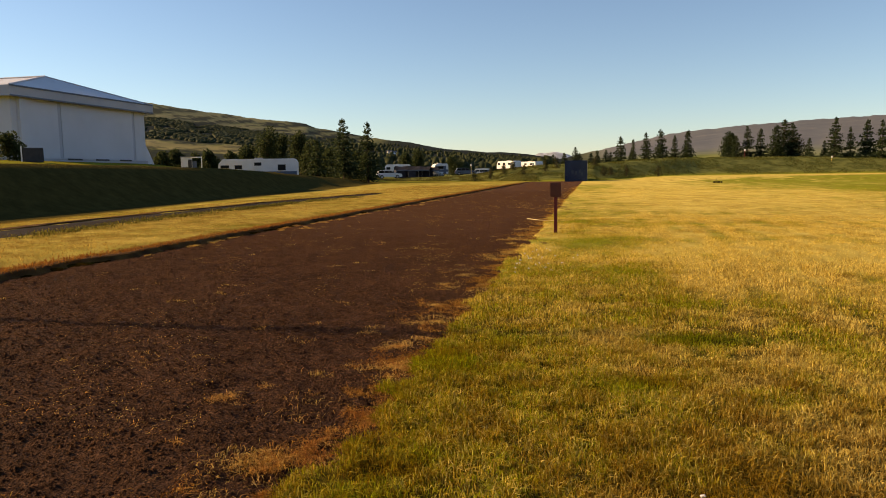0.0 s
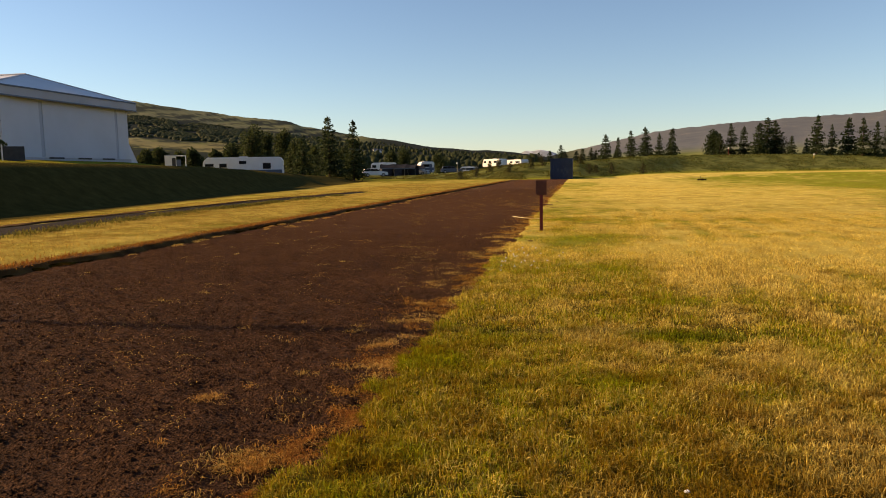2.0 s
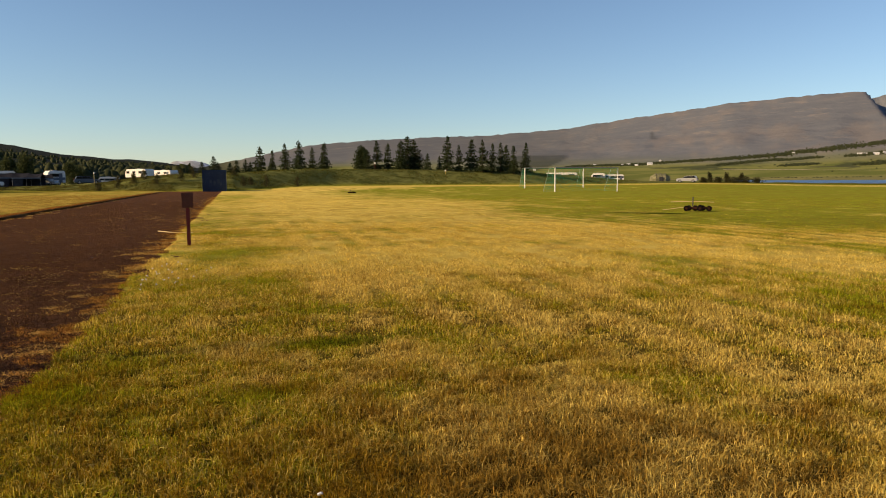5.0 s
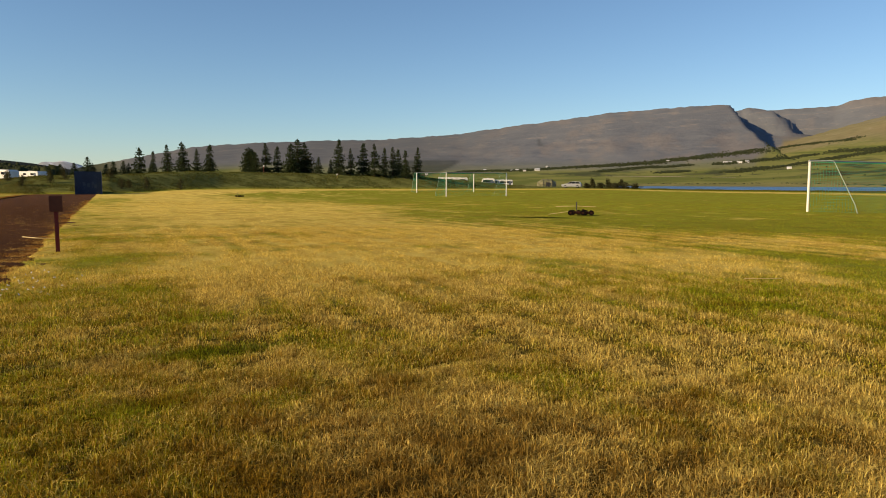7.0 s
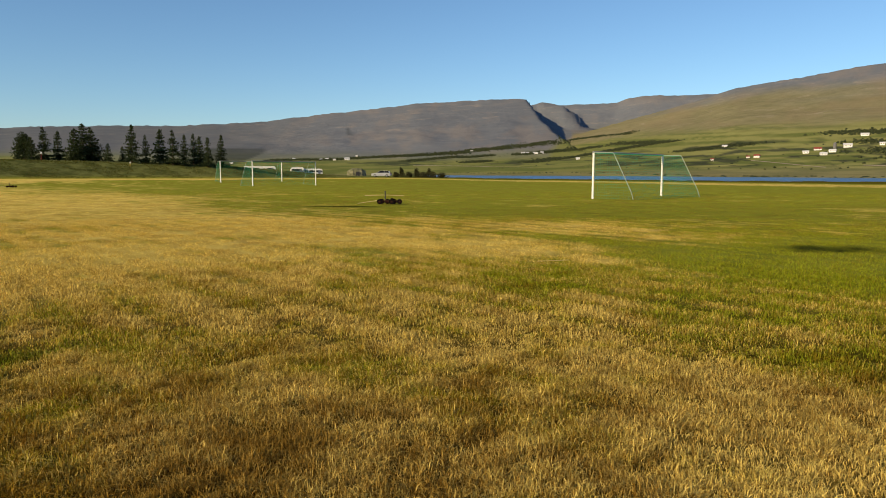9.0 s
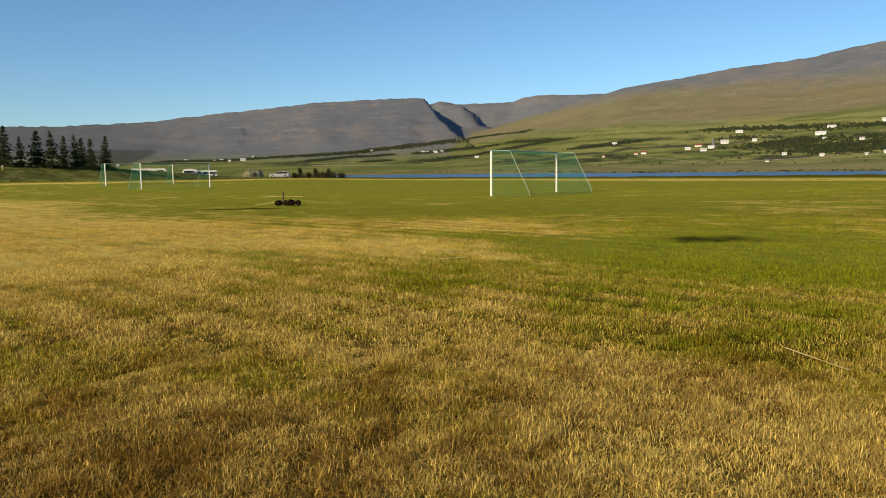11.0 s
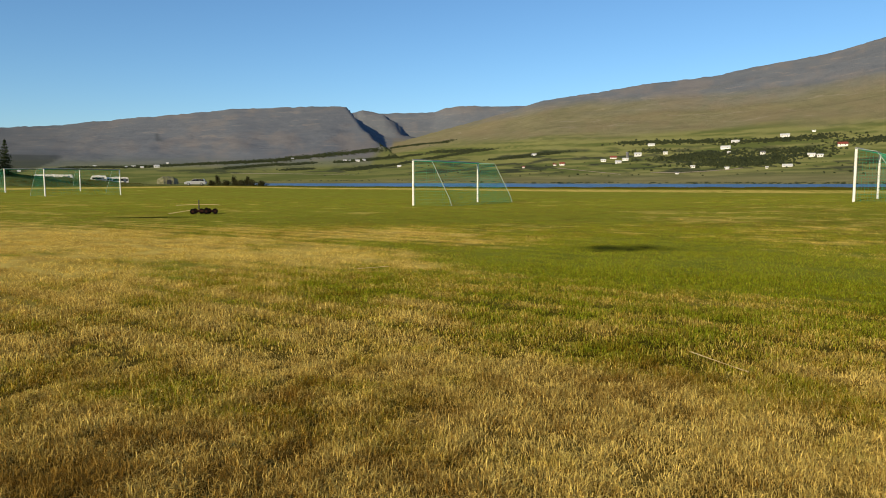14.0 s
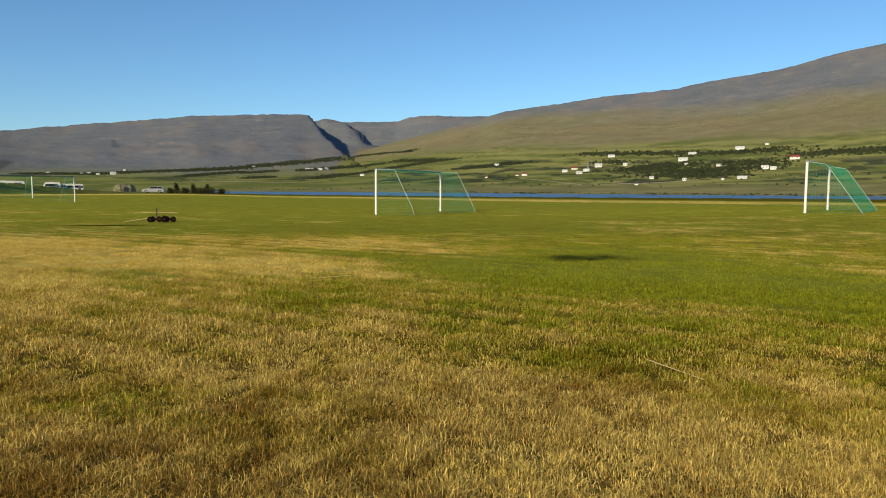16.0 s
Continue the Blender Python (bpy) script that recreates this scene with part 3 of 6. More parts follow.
def wheel_parts(parent, x, y, z, radius, width):
    w = part("wheel", bar([(x, y - width / 2, z), (x, y + width / 2, z)], radius, 18), M_RUBBER, parent, "black rubber wheel")
    s = 1 if y > 0 else -1
    part("rim", bar([(x, y + s * width * 0.45, z), (x, y + s * (width / 2 + 0.012), z)], radius * 0.6, 14), M_STEEL, w, "silver wheel rim")


# ---------------------------------------------------------------- ground
def rim_r(az):
    return np.interp(az, [-110, -84, -73, -62, -48, -36, -28, -20, -12], [104, 104, 112, 132, 142, 118, 114, 106, 88])


def build_ground():
    fine = np.arange(-124.0, 62.0, 0.25)
    coarse = np.arange(62.0, 236.0, 2.9)
    az = np.concatenate([fine, coarse])
    rings = np.concatenate([[0.0005, 0.4, 0.8, 1.3], np.geomspace(1.8, 15, 60), np.geomspace(15.2, 150, 185), np.geomspace(155, 480, 26), np.geomspace(490, 4850, 110)])
    a, r = np.meshgrid(np.radians(az), rings, indexing="ij")
    x, y = -r * np.sin(a), r * np.cos(a)
    z = ground_z(x, y)
    na, nr = x.shape
    i, j = np.meshgrid(np.arange(na), np.arange(nr - 1), indexing="ij")
    k = (i + 1) % na
    faces = np.stack([i * nr + j, i * nr + j + 1, k * nr + j + 1, k * nr + j], -1).reshape(-1, 4)
    verts = np.stack([x, y, z], -1).reshape(-1, 3)
    X, Y, Z = verts.T
    R = np.hypot(X, Y)
    A = np.degrees(np.arctan2(-X, Y))
    dry = dryness(X, Y)
    away = smooth(150, 230, R)
    # moor, bare rock and woods on the hills
    wob = (fnoise(X, Y, 1 / 300.0, 11) - 0.5)
    east = smooth(-10, -14, A)
    moor = east * smooth(66, 116, Z + 60 * wob) + (1 - east) * smooth(0.35, 0.62, fnoise(X, Y, 1 / 260.0, 12)) * 0.35
    moor = np.maximum(moor, smooth(430, 480, R) * smooth(820, 640, R) * east * 0.6)
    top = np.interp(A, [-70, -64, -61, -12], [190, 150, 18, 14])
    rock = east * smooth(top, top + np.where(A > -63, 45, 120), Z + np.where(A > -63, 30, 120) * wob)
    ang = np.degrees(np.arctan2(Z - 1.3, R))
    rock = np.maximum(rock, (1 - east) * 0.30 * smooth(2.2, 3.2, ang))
    streak = 0.5 * fnoise(A / 1.9 + 1.1 * ang, ang / 0.16, 1.0, 19) + 0.5 * fnoise(A / 0.9 + 0.9 * ang, ang / 0.07, 1.0, 18)
    wave = ang + 0.35 * (fnoise(A / 1.6, ang / 0.5, 1.0, 20) - 0.5) + 0.12 * (fnoise(A / 0.5, ang / 0.15, 1.0, 21) - 0.5)
    heath = smooth(1.12, 0.88, np.abs(wave - np.interp(A, [4, 8, 10.9, 13.5, 16.2, 19.7, 22.4, 40], [2.3, 2.45, 2.6, 2.75, 3.02, 3.4, 3.62, 4.2])) / np.interp(A, [4, 10.9, 13.5, 16.2, 19.7], [0.3, 0.42, 0.55, 0.69, 0.79])) * smooth(6.5, 9.5, A + 3 * (streak - 0.5))
    forest = np.maximum(smooth(2.25, 1.95, wave), 0) * smooth(15.5, 12.0, A) * smooth(2.9, 1.7, ang) + smooth(6.5, 4.0, A) * smooth(3.4, 2.3, wave) + smooth(2.00, 1.75, wave - 0.10 * smooth(19, 22, A))
    field = smooth(14.0, 15.8, A) * smooth(0.34, 0.22, np.abs(wave - np.interp(A, [14, 17, 19.8, 22.5], [2.04, 2.06, 2.26, 2.50])))
    wood_shade = np.maximum(heath * (0.90 + 0.15 * streak), 0.95 * forest) * (1 - field)
    wood_shade = np.maximum(wood_shade, 0.22 + 0.72 * smooth(0.45, 0.56, streak) - 0.30 * field - 0.12 * smooth(3.9, 4.5, ang))
    wood_shade = (1 - east) * smooth(300, 420, R) * np.clip(wood_shade, 0, 0.985)
    # the same dark tone greys the rock towards the left end
    wood_shade = np.maximum(wood_shade, 0.24 * rock * smooth(-46, -34, A) * east)
    # shade of a hollow and of a gully slit, painted onto the long mountain
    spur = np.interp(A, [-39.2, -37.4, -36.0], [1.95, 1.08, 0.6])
    wood_shade = np.maximum(wood_shade, 0.62 * smooth(-39.0, -38.2, A) * smooth(-31.5, -33.5, A) * smooth(2.0, 1.8, ang) * smooth(-0.06, 0.06, ang - spur) * smooth(900, 1100, R))
    wood_shade = np.maximum(wood_shade, 0.42 * smooth(0.24, 0.10, np.abs(A + 45.05 - 0.25 * (ang - 3.3))) * smooth(0.34, 0.22, np.abs(ang - 3.3)) * smooth(1500, 1700, R))
    wood_shade = np.maximum(wood_shade, east * 0.75 * smooth(0.56, 0.64, fnoise(A / 1.8 + 1.5 * ang, ang / 0.16 + 0.25 * A, 1.0, 94)) * smooth(0.45, 0.7, ang) * smooth(2.9, 2.2, ang) * smooth(-42, -46, A) * smooth(480, 560, R) * smooth(1500, 1200, R))
    moor = np.maximum(moor, (1 - east) * np.maximum(0.7 * field, 0.25 * smooth(3.9, 4.5, ang)))
    tone = smooth(0.36, 0.64, fnoise(A / 3.0 + 2.2 * ang, ang / 0.13 + 0.12 * A, 1.0, 91))
    tone = tone * (1 - 0.45 * smooth(-76, -66, A) * east)
    scree = smooth(0.42, 0.68, 0.6 * fnoise(A / 2.4 + 0.9 * ang, ang / 1.1 - 0.2 * A, 1.0, 92) + 0.4 * fnoise(A / 0.7 + 0.8 * ang, ang / 0.5, 1.0, 93))
    # warm scree thins to the left, where haze is painted as cool stone
    scree = scree * (0.25 + 0.75 * smooth(-34, -48, A))
    snow_haze = smooth(4300, 4500, R) * smooth(-7.6, -8.2, A) * smooth(-11.0, -10.0, A) * smooth(0.55, 0.66, fnoise(X, Y, 1 / 90.0, 14) + 0.22 * smooth(90, 135, Z)) * 0.5
    # even pale blue-grey over the farthest ridge stands in for haze, besides its snow
    snow_haze = np.maximum(snow_haze, 0.34 * smooth(4200, 4450, R) * smooth(-5.5, -6.5, A) * smooth(-13, -11.5, A))
    snow_haze = np.clip(snow_haze + 0.4 * smooth(0.58, 0.66, fnoise(X, Y, 1 / 70.0, 14) + 0.2 * smooth(95, 140, Z)) * (snow_haze > 0.3), 0, 1)
    # painted gap shade fades with distance; plain soil at track lip and riverside
    me = arrays_mesh("ground", verts, faces, [("dry", dry), ("soil_shade", np.maximum(np.maximum(np.maximum(0.82 * smooth(11.5, 6.0, R), 0.22 * smooth(42, 16, R)), smooth(0.45, 0.25, np.abs(uv(X, Y)[0] - TRACK_L - 0.15)) * smooth(100, 80, Y)), 0.7 * smooth(-47, -51, A) * smooth(rim_r(A) + 6, rim_r(A) + 20, R))), ("rank_shade", rank_shading(X, Y)), ("bank", longbank(X, Y)), ("old", oldness(X, Y)), ("extent", dark_turf(X, Y)), ("away", away), ("moor", np.clip(moor, 0, 1)), ("rock", rock), ("wood_shade", np.clip(wood_shade, 0, 1)), ("tone", tone), ("scree", np.maximum(np.maximum(scree, (1 - east) * field), smooth(430, 480, R) * smooth(820, 640, R) * east * 0.45)), ("snow_haze", snow_haze)])
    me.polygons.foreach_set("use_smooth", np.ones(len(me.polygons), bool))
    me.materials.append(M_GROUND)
    return tagged(new("ground", me), label="dry mown pitch, grassy banks, valley fields and brown moorland hills", category="ground", kind="structure")


def build_strip(name, us, vs, zfun, material, label, category):
    u, v = np.meshgrid(us, vs, indexing="ij")
    u, v = zfun[0](u, v), v
    x, y = xy(u, v)
    z = zfun[1](u, v, x, y)
    n, m = x.shape
    i, j = np.meshgrid(np.arange(n - 1), np.arange(m - 1), indexing="ij")
    f = np.stack([i * m + j, (i + 1) * m + j, (i + 1) * m + j + 1, i * m + j + 1], -1).reshape(-1, 4)
    me = arrays_mesh(name, np.stack([x, y, z], -1).reshape(-1, 3), f)
    me.polygons.foreach_set("use_smooth", np.ones(len(me.polygons), bool))
    me.materials.append(material)
    return tagged(new(name, me), label=label, category=category, kind="structure")


def cinder_z(u, v, x, y):
    """Height of the uneven cinder surface."""
    return -0.018 + 0.022 * (fnoise(x, y, 1.5, 23) - 0.5) + 0.016 * (vnoise(x, y, 5.0, 24) - 0.5) + 0.050 * (fnoise(x * 0.8 + y * 0.6, (y * 0.8 - x * 0.6) * 0.45, 9.0, 29) - 0.5) * smooth(26, 12, v) + 0.045 * (fnoise(x, y * 0.5, 3.6, 30) - 0.5) * smooth(6, 12, v) * smooth(60, 30, v) - 0.02 * smooth(TRACK_L + 0.4, TRACK_L, u)


def build_track():
    us = np.linspace(TRACK_L - 0.15, TRACK_R + 0.5, 190)
    vs = np.concatenate([np.arange(-14.0, 1.0, 0.5), np.arange(1.0, 13.0, 0.036), np.arange(13.0, 30.0, 0.10), np.arange(30.0, TRACK_END, 0.3)])
    shift = lambda u, v: u + (fnoise(u, v, 0.7, 22) - 0.5) * 0.25 * smooth(TRACK_L + 0.6, TRACK_L, u)
    build_strip("running_track", us, vs, (shift, cinder_z), M_TRACK, "dark reddish cinder running track with weeds at its edge", "running track")


def build_turf_edge():
    """The ragged raised lip of turf along the western edge of the track."""
    vs = np.arange(-8.0, 88.0, 0.09)
    wob = 0.55 * (fnoise(vs, vs * 0, 0.55, 26) - 0.5) + 0.30 * (fnoise(vs, vs * 0 + 2, 2.6, 27) - 0.5)
    high = 0.035 * smooth(88, 60, vs) * (0.6 + 0.8 * fnoise(vs, vs * 0 + 4, 1.3, 28))
    rows = [(-0.6, 0.0, 0.0), (-0.3, 0.35, 0.55), (-0.10, 0.7, 1.0), (0.02, 1.0, 0.85), (0.07, 1.05, 0.1), (0.16, 1.1, -0.7)]
    x, y = xy(np.stack([TRACK_L + a + b * wob for a, b, c in rows]), np.stack([vs] * len(rows)))
    base = ground_z(*xy(np.full_like(vs, TRACK_L - 0.6), vs)) - 0.006
    low = np.full_like(vs, -0.035)
    z = np.stack([base + (high * c if c > 0 else 0) if c >= 0.5 or c == 0 else (low + 0.02 if c > 0 else low - 0.01) for a, b, c in rows])
    n, m = x.shape
    i, j = np.meshgrid(np.arange(n - 1), np.arange(m - 1), indexing="ij")
    f = np.stack([i * m + j, (i + 1) * m + j, (i + 1) * m + j + 1, i * m + j + 1], -1).reshape(-1, 4)
    me = arrays_mesh("turf_edge", np.stack([x, y, z], -1).reshape(-1, 3), f)
    me.materials.append(M_EARTH)
    tagged(new("turf_edge", me), label="ragged raised turf lip beside the cinder track", category="turf edge", kind="structure")


def build_path():
    """The narrow gravel path between the verge and the bank."""
    ys = np.arange(-12.0, 45.0, 0.3)
    mid = np.interp(ys, [-12, 14, 17.5, 22, 25, 34, 43, 45], [-11.5, -10.3, -9.9, -9.4, -8.95, -7.05, -4.5, -3.9])
    half = np.interp(ys, [-12, 14, 25, 34, 43, 45], [1.0, 1.0, 0.85, 0.75, 0.6, 0.2])
    k = np.linspace(-1, 1, 7)
    x = mid[None] + k[:, None] * half[None] + (fnoise(k[:, None] * 0 + mid, ys[None] + k[:, None] * 9, 0.8, 25) - 0.5) * 0.4
    y = np.repeat(ys[None], 7, 0)
    z = ground_z(x, y) + 0.012 - 0.02 * (np.abs(k)[:, None] ** 4)
    n, m = x.shape
    i, j = np.meshgrid(np.arange(n - 1), np.arange(m - 1), indexing="ij")
    f = np.stack([i * m + j, (i + 1) * m + j, (i + 1) * m + j + 1, i * m + j + 1], -1).reshape(-1, 4)
    me = arrays_mesh("gravel_path", np.stack([x, y, z], -1).reshape(-1, 3), f)
    me.materials.append(M_PATH)
    rows = [(-0.7, -0.005), (-0.25, 0.05), (-0.03, 0.07), (0.05, 0.06), (0.10, -0.01)]
    west = mid - half + 0.5 * (fnoise(ys, ys * 0, 0.7, 81) - 0.5) + 0.25 * (fnoise(ys, ys * 0 + 3, 2.4, 82) - 0.5)
    x = np.stack([west + a for a, b in rows])
    y = np.repeat(ys[None], 5, 0)
    z = ground_z(x, y) + np.array([b for a, b in rows])[:, None] * (0.2 + 0.7 * fnoise(ys, ys * 0 + 7, 0.9, 83))[None]
    i, j = np.meshgrid(np.arange(4), np.arange(m - 1), indexing="ij")
    lip = arrays_mesh("path_edge", np.stack([x, y, z], -1).reshape(-1, 3), np.stack([i * m + j, (i + 1) * m + j, (i + 1) * m + j + 1, i * m + j + 1], -1).reshape(-1, 4))
    lip.materials.append(M_EARTH)
    tagged(new("path_edge", lip), label="ragged low turf edge beside the gravel path", category="turf edge", kind="structure")
    tagged(new("gravel_path", me), label="narrow grey gravel path between dry verges", category="path", kind="structure")


def build_river():
    az = np.radians(np.arange(-140.0, -49.0, 1.0))
    r = np.array([140.0, 300.0, 500.0, 780.0])
    a, rr = np.meshgrid(az, r, indexing="ij")
    v = np.stack([-rr * np.sin(a), rr * np.cos(a), np.full_like(rr, -0.55)], -1).reshape(-1, 3)
    i, j = np.meshgrid(np.arange(len(az) - 1), np.arange(3), indexing="ij")
    f = np.stack([i * 4 + j, i * 4 + j + 1, (i + 1) * 4 + j + 1, (i + 1) * 4 + j], -1).reshape(-1, 4)
    me = arrays_mesh("river", v, f)
    me.materials.append(M_WATER)
    tagged(new("river", me), label="calm blue river beyond the pitch", category="river", kind="structure")


# ---------------------------------------------------------------- grass
def blades(name, x, y, height, width, lean, material, dry, label, bend=True, floor=None):
    """Many single curved blades as one mesh."""
    n = len(x)
    z = ground_z(x, y) - 0.004 if floor is None else np.full(n, 0.0) + floor
    th = RNG.random(n) * 2 * pi
    ph = RNG.random(n) * 2 * pi
    tilt = lean * RNG.random(n)
    wx, wy = np.cos(th) * width / 2, np.sin(th) * width / 2
    dx, dy = np.cos(ph) * tilt * height, np.sin(ph) * tilt * height
    base = np.stack([x, y, z], -1)
    w = np.stack([wx, wy, np.zeros(n)], -1)
    if bend:
        midp = base + np.stack([dx * 0.3, dy * 0.3, height * 0.6], -1)
        tip = base + np.stack([dx, dy, height * np.maximum(1 - 0.35 * tilt, 0.25)], -1)
        v = np.stack([base, midp + w, midp - w, tip], 1).reshape(-1, 3)
        o = np.arange(n)[:, None] * 4
        f = np.concatenate([o + [0, 1, 2], o + [2, 1, 3]], 1).reshape(-1, 3)
        k = 4
    else:
        tip = base + np.stack([dx, dy, height], -1)
        v = np.stack([base - w, base + w, tip], 1).reshape(-1, 3)
        f = np.arange(n * 3).reshape(-1, 3)
        k = 3
    me = arrays_mesh(name, v, f, [("dry", np.repeat(dry, k)), ("extent", np.repeat(dark_turf(x, y), k)), ("old", np.repeat(oldness(x, y), k))])
    me.materials.append(material)
    return tagged(new(name, me), label=label, category="grass", kind="stuff")


def sector(n, r0, r1, a0=-110.0, a1=22.0):
    r = np.sqrt(RNG.random(n) * (r1 * r1 - r0 * r0) + r0 * r0)
    a = np.radians(a0 + (a1 - a0) * RNG.random(n))
    return -r * np.sin(a), r * np.cos(a)


def build_grass():
    for r0, r1, n, h, w, bend in ((2.3, 4.6, 480000, 0.058, 0.0042, True), (4.6, 9.0, 500000, 0.055, 0.0060, True),
                                  (9.0, 18.0, 480000, 0.036, 0.0100, False), (18.0, 45.0, 300000, 0.030, 0.016, False)):
        # the rings of finer and coarser blades fade into one another
        x, y = sector(int(n * 1.3), r0, r1 * 1.3)
        r = np.hypot(x, y)
        share = (1.0 if r0 < 3 else smooth(r0, r0 * 1.3, r)) * smooth(r1 * 1.3, r1, r)
        ok = (ragged(x, y) > TRACK_R - 0.03) & (RNG.random(len(x)) < share)
        x, y = x[ok], y[ok]
        u, v = uv(x, y)
        clump = 0.20 * fnoise(x, y, 2.6, 32) + 0.50 * vnoise(x, y, 9.0, 103) + 0.30 * fnoise(u, v * 0.25, 2.4, 99)
        if r0 >= 9:
            clump = 0.20 * fnoise(x, y, 2.6, 32) + 0.40 * vnoise(x, y, 3.4, 103) + 0.40 * fnoise(u, v * 0.25, 1.8, 99)
        clump = np.clip(clump + 0.07 * mown(x, y), 0, 1)
        keep = RNG.random(len(x)) < np.maximum(2.6 * clump - 0.40 if r0 < 9 else 3.4 * clump - 0.85, 0.12)
        x, y, clump = x[keep], y[keep], clump[keep]
        d = dryness(x, y)
        hh = h * (0.45 + 0.75 * RNG.random(len(x))) * (0.12 + 1.8 * clump)
        blades("lawn_grass", x, y, hh, w * (0.7 + 0.6 * RNG.random(len(x))), 1.55, M_BLADE if r0 < 9 else M_BLADE_FAR, d, "short dry lawn grass, straw and olive green", bend)
    # the turf underfoot and behind
    for n, r0, r1, a0, a1 in ((40000, 0.15, 2.3, -180.0, 180.0), (70000, 2.3, 7.0, 22.0, 250.0)):
        x, y = sector(n, r0, r1, a0, a1)
        ok = ragged(x, y) > TRACK_R
        x, y = x[ok], y[ok]
        blades("lawn_grass", x, y, 0.05 * (0.4 + 0.8 * RNG.random(len(x))), 0.006, 1.7, M_BLADE, dryness(x, y), "short dry lawn grass, straw and olive green", False)
    # dry verge between the track and the path, and the grass bank behind it
    n = 150000
    v = -2 + 70 * RNG.random(n) ** 1.4
    u = TRACK_L - 0.1 - 9.0 * RNG.random(n)
    x, y = xy(u, v)
    mid = np.interp(y, [-12, 14, 17.5, 22, 25, 34, 43, 45], [-11.5, -10.3, -9.9, -9.4, -8.95, -7.05, -4.5, -3.9])
    toe = np.interp(y, [-40, 21.6, 57.6, 130], [-17.0, -14.2, -11.3, -8.3])
    ok = ((np.abs(x - mid) > 1.0) | (y > 44)) & (x > toe + 1.6)
    x, y = x[ok], y[ok]
    blades("verge_grass", x, y, 0.034 * (0.4 + RNG.random(len(x))), 0.012, 1.7, M_VERGE, dryness(x, y), "parched golden verge grass", False)
    # tall tufts along the crest of the western bank
    n = 26000
    y = -8 + 72 * RNG.random(n)
    toe = np.interp(y, [-40, 21.6, 27, 37.8, 57.6, 86.8, 130], [-17.0, -13.9, -13.1, -12.0, -11.0, -9.6, -8.0])
    x = toe - 3.4 - 2.2 * RNG.random(n)
    tall = fnoise(x, y, 0.7, 101) * fnoise(x, y, 3.0, 102)
    keep = tall > 0.22
    x, y, tall = x[keep], y[keep], tall[keep]
    blades("crest_grass", x, y, 0.13 * tall * (0.4 + 0.9 * RNG.random(len(x))), 0.016, 0.9, M_ROUGH, np.full(len(x), 0.5), "tall rough grass along the crest of the bank", False)
    # lip of turf along the western edge of the track
    n = 26000
    v = -2 + 80 * RNG.random(n) ** 1.3
    u = TRACK_L - 0.12 + RNG.normal(0, 0.10, n) + 0.25 * (fnoise(v, v * 0, 0.8, 33) - 0.5)
    x, y = xy(u, v)
    blades("edge_grass", x, y, 0.06 * (0.4 + RNG.random(n)), 0.012, 2.2, M_RUST, dryness(x, y) * 0.6, "ragged overhanging turf edge", True, 0.05)
    # weeds creeping over the cinders
    cx, cy, ch = [], [], []
    # a ragged mat of red-brown weeds along the eastern edge
    n = 140000
    v = 1.5 + 60 * RNG.random(n) ** 2.1
    mat_edge = 0.9 * fnoise(v, v * 0 + 3, 0.9, 35) + 0.5 * (fnoise(v, v * 0 + 5, 3.0, 36) - 0.5)
    u = TRACK_R - np.abs(RNG.normal(0, 0.26, n)) * (0.4 + 1.3 * mat_edge)
    u = u + 0.02 - (ragged(*xy(u, v)) - u)
    x, y = xy(u, v)
    keep = fnoise(x, y, 2.6, 37) + 0.16 * smooth(TRACK_R - 0.35, TRACK_R, u) > 0.56
    x, y = x[keep], y[keep]
    blades("edge_weeds", x, y, 0.012 + 0.026 * RNG.random(len(x)), 0.0036, 3.0, M_RUST, np.clip(0.55 + 0.9 * (fnoise(x, y, 1.2, 38) - 0.5), 0, 1), "red-brown dry weeds along the track's edge", True, -0.024)
    for c in range(560):
        v0 = 2 + 55 * RNG.random() ** 1.6
        e = RNG.random()
        u0 = TRACK_R - abs(RNG.normal(0, 0.65 if v0 < 4.4 else 0.26)) if e < 0.46 else (TRACK_L + 0.12 + abs(RNG.normal(0, 0.40)) if e < 0.62 else TRACK_L + (TRACK_R - TRACK_L) * RNG.random())
        if 0.46 <= e < 0.62:
            v0 = 9 + 45 * RNG.random()
        m = int(40 + 170 * RNG.random() ** 2) if e < 0.62 else int(24 + 90 * RNG.random() ** 2)
        m = max(6, int((1.2 if e < 0.46 else 2.6 if e < 0.62 else 0.45) * m * float(smooth(22 if e > 0.62 or e < 0.46 else 48, 5, v0))))
        s = (0.016 + 0.034 * RNG.random() ** 1.5) * (1.5 if e < 0.46 else 1.0)
        cx.append(u0 + RNG.normal(0, s * 1.5, m))
        cy.append(v0 + RNG.normal(0, s, m))
        ch.append(0.02 + 0.05 * RNG.random(m))
    u, v, hh = np.concatenate(cx), np.concatenate(cy), np.concatenate(ch)
    x, y = xy(u, v)
    blades("track_weeds", x, y, hh * (0.45 + 0.20 * smooth(9, 5, v) + 0.35 * smooth(9, 14, v)) + 0.004, 0.0024 + 0.00020 * v, 3.0, M_WEED, np.clip(0.75 + 0.5 * (fnoise(x, y, 0.6, 34) - 0.5), 0, 1), "dry weeds creeping over the cinders", True, cinder_z(u, v, x, y) - 0.004)


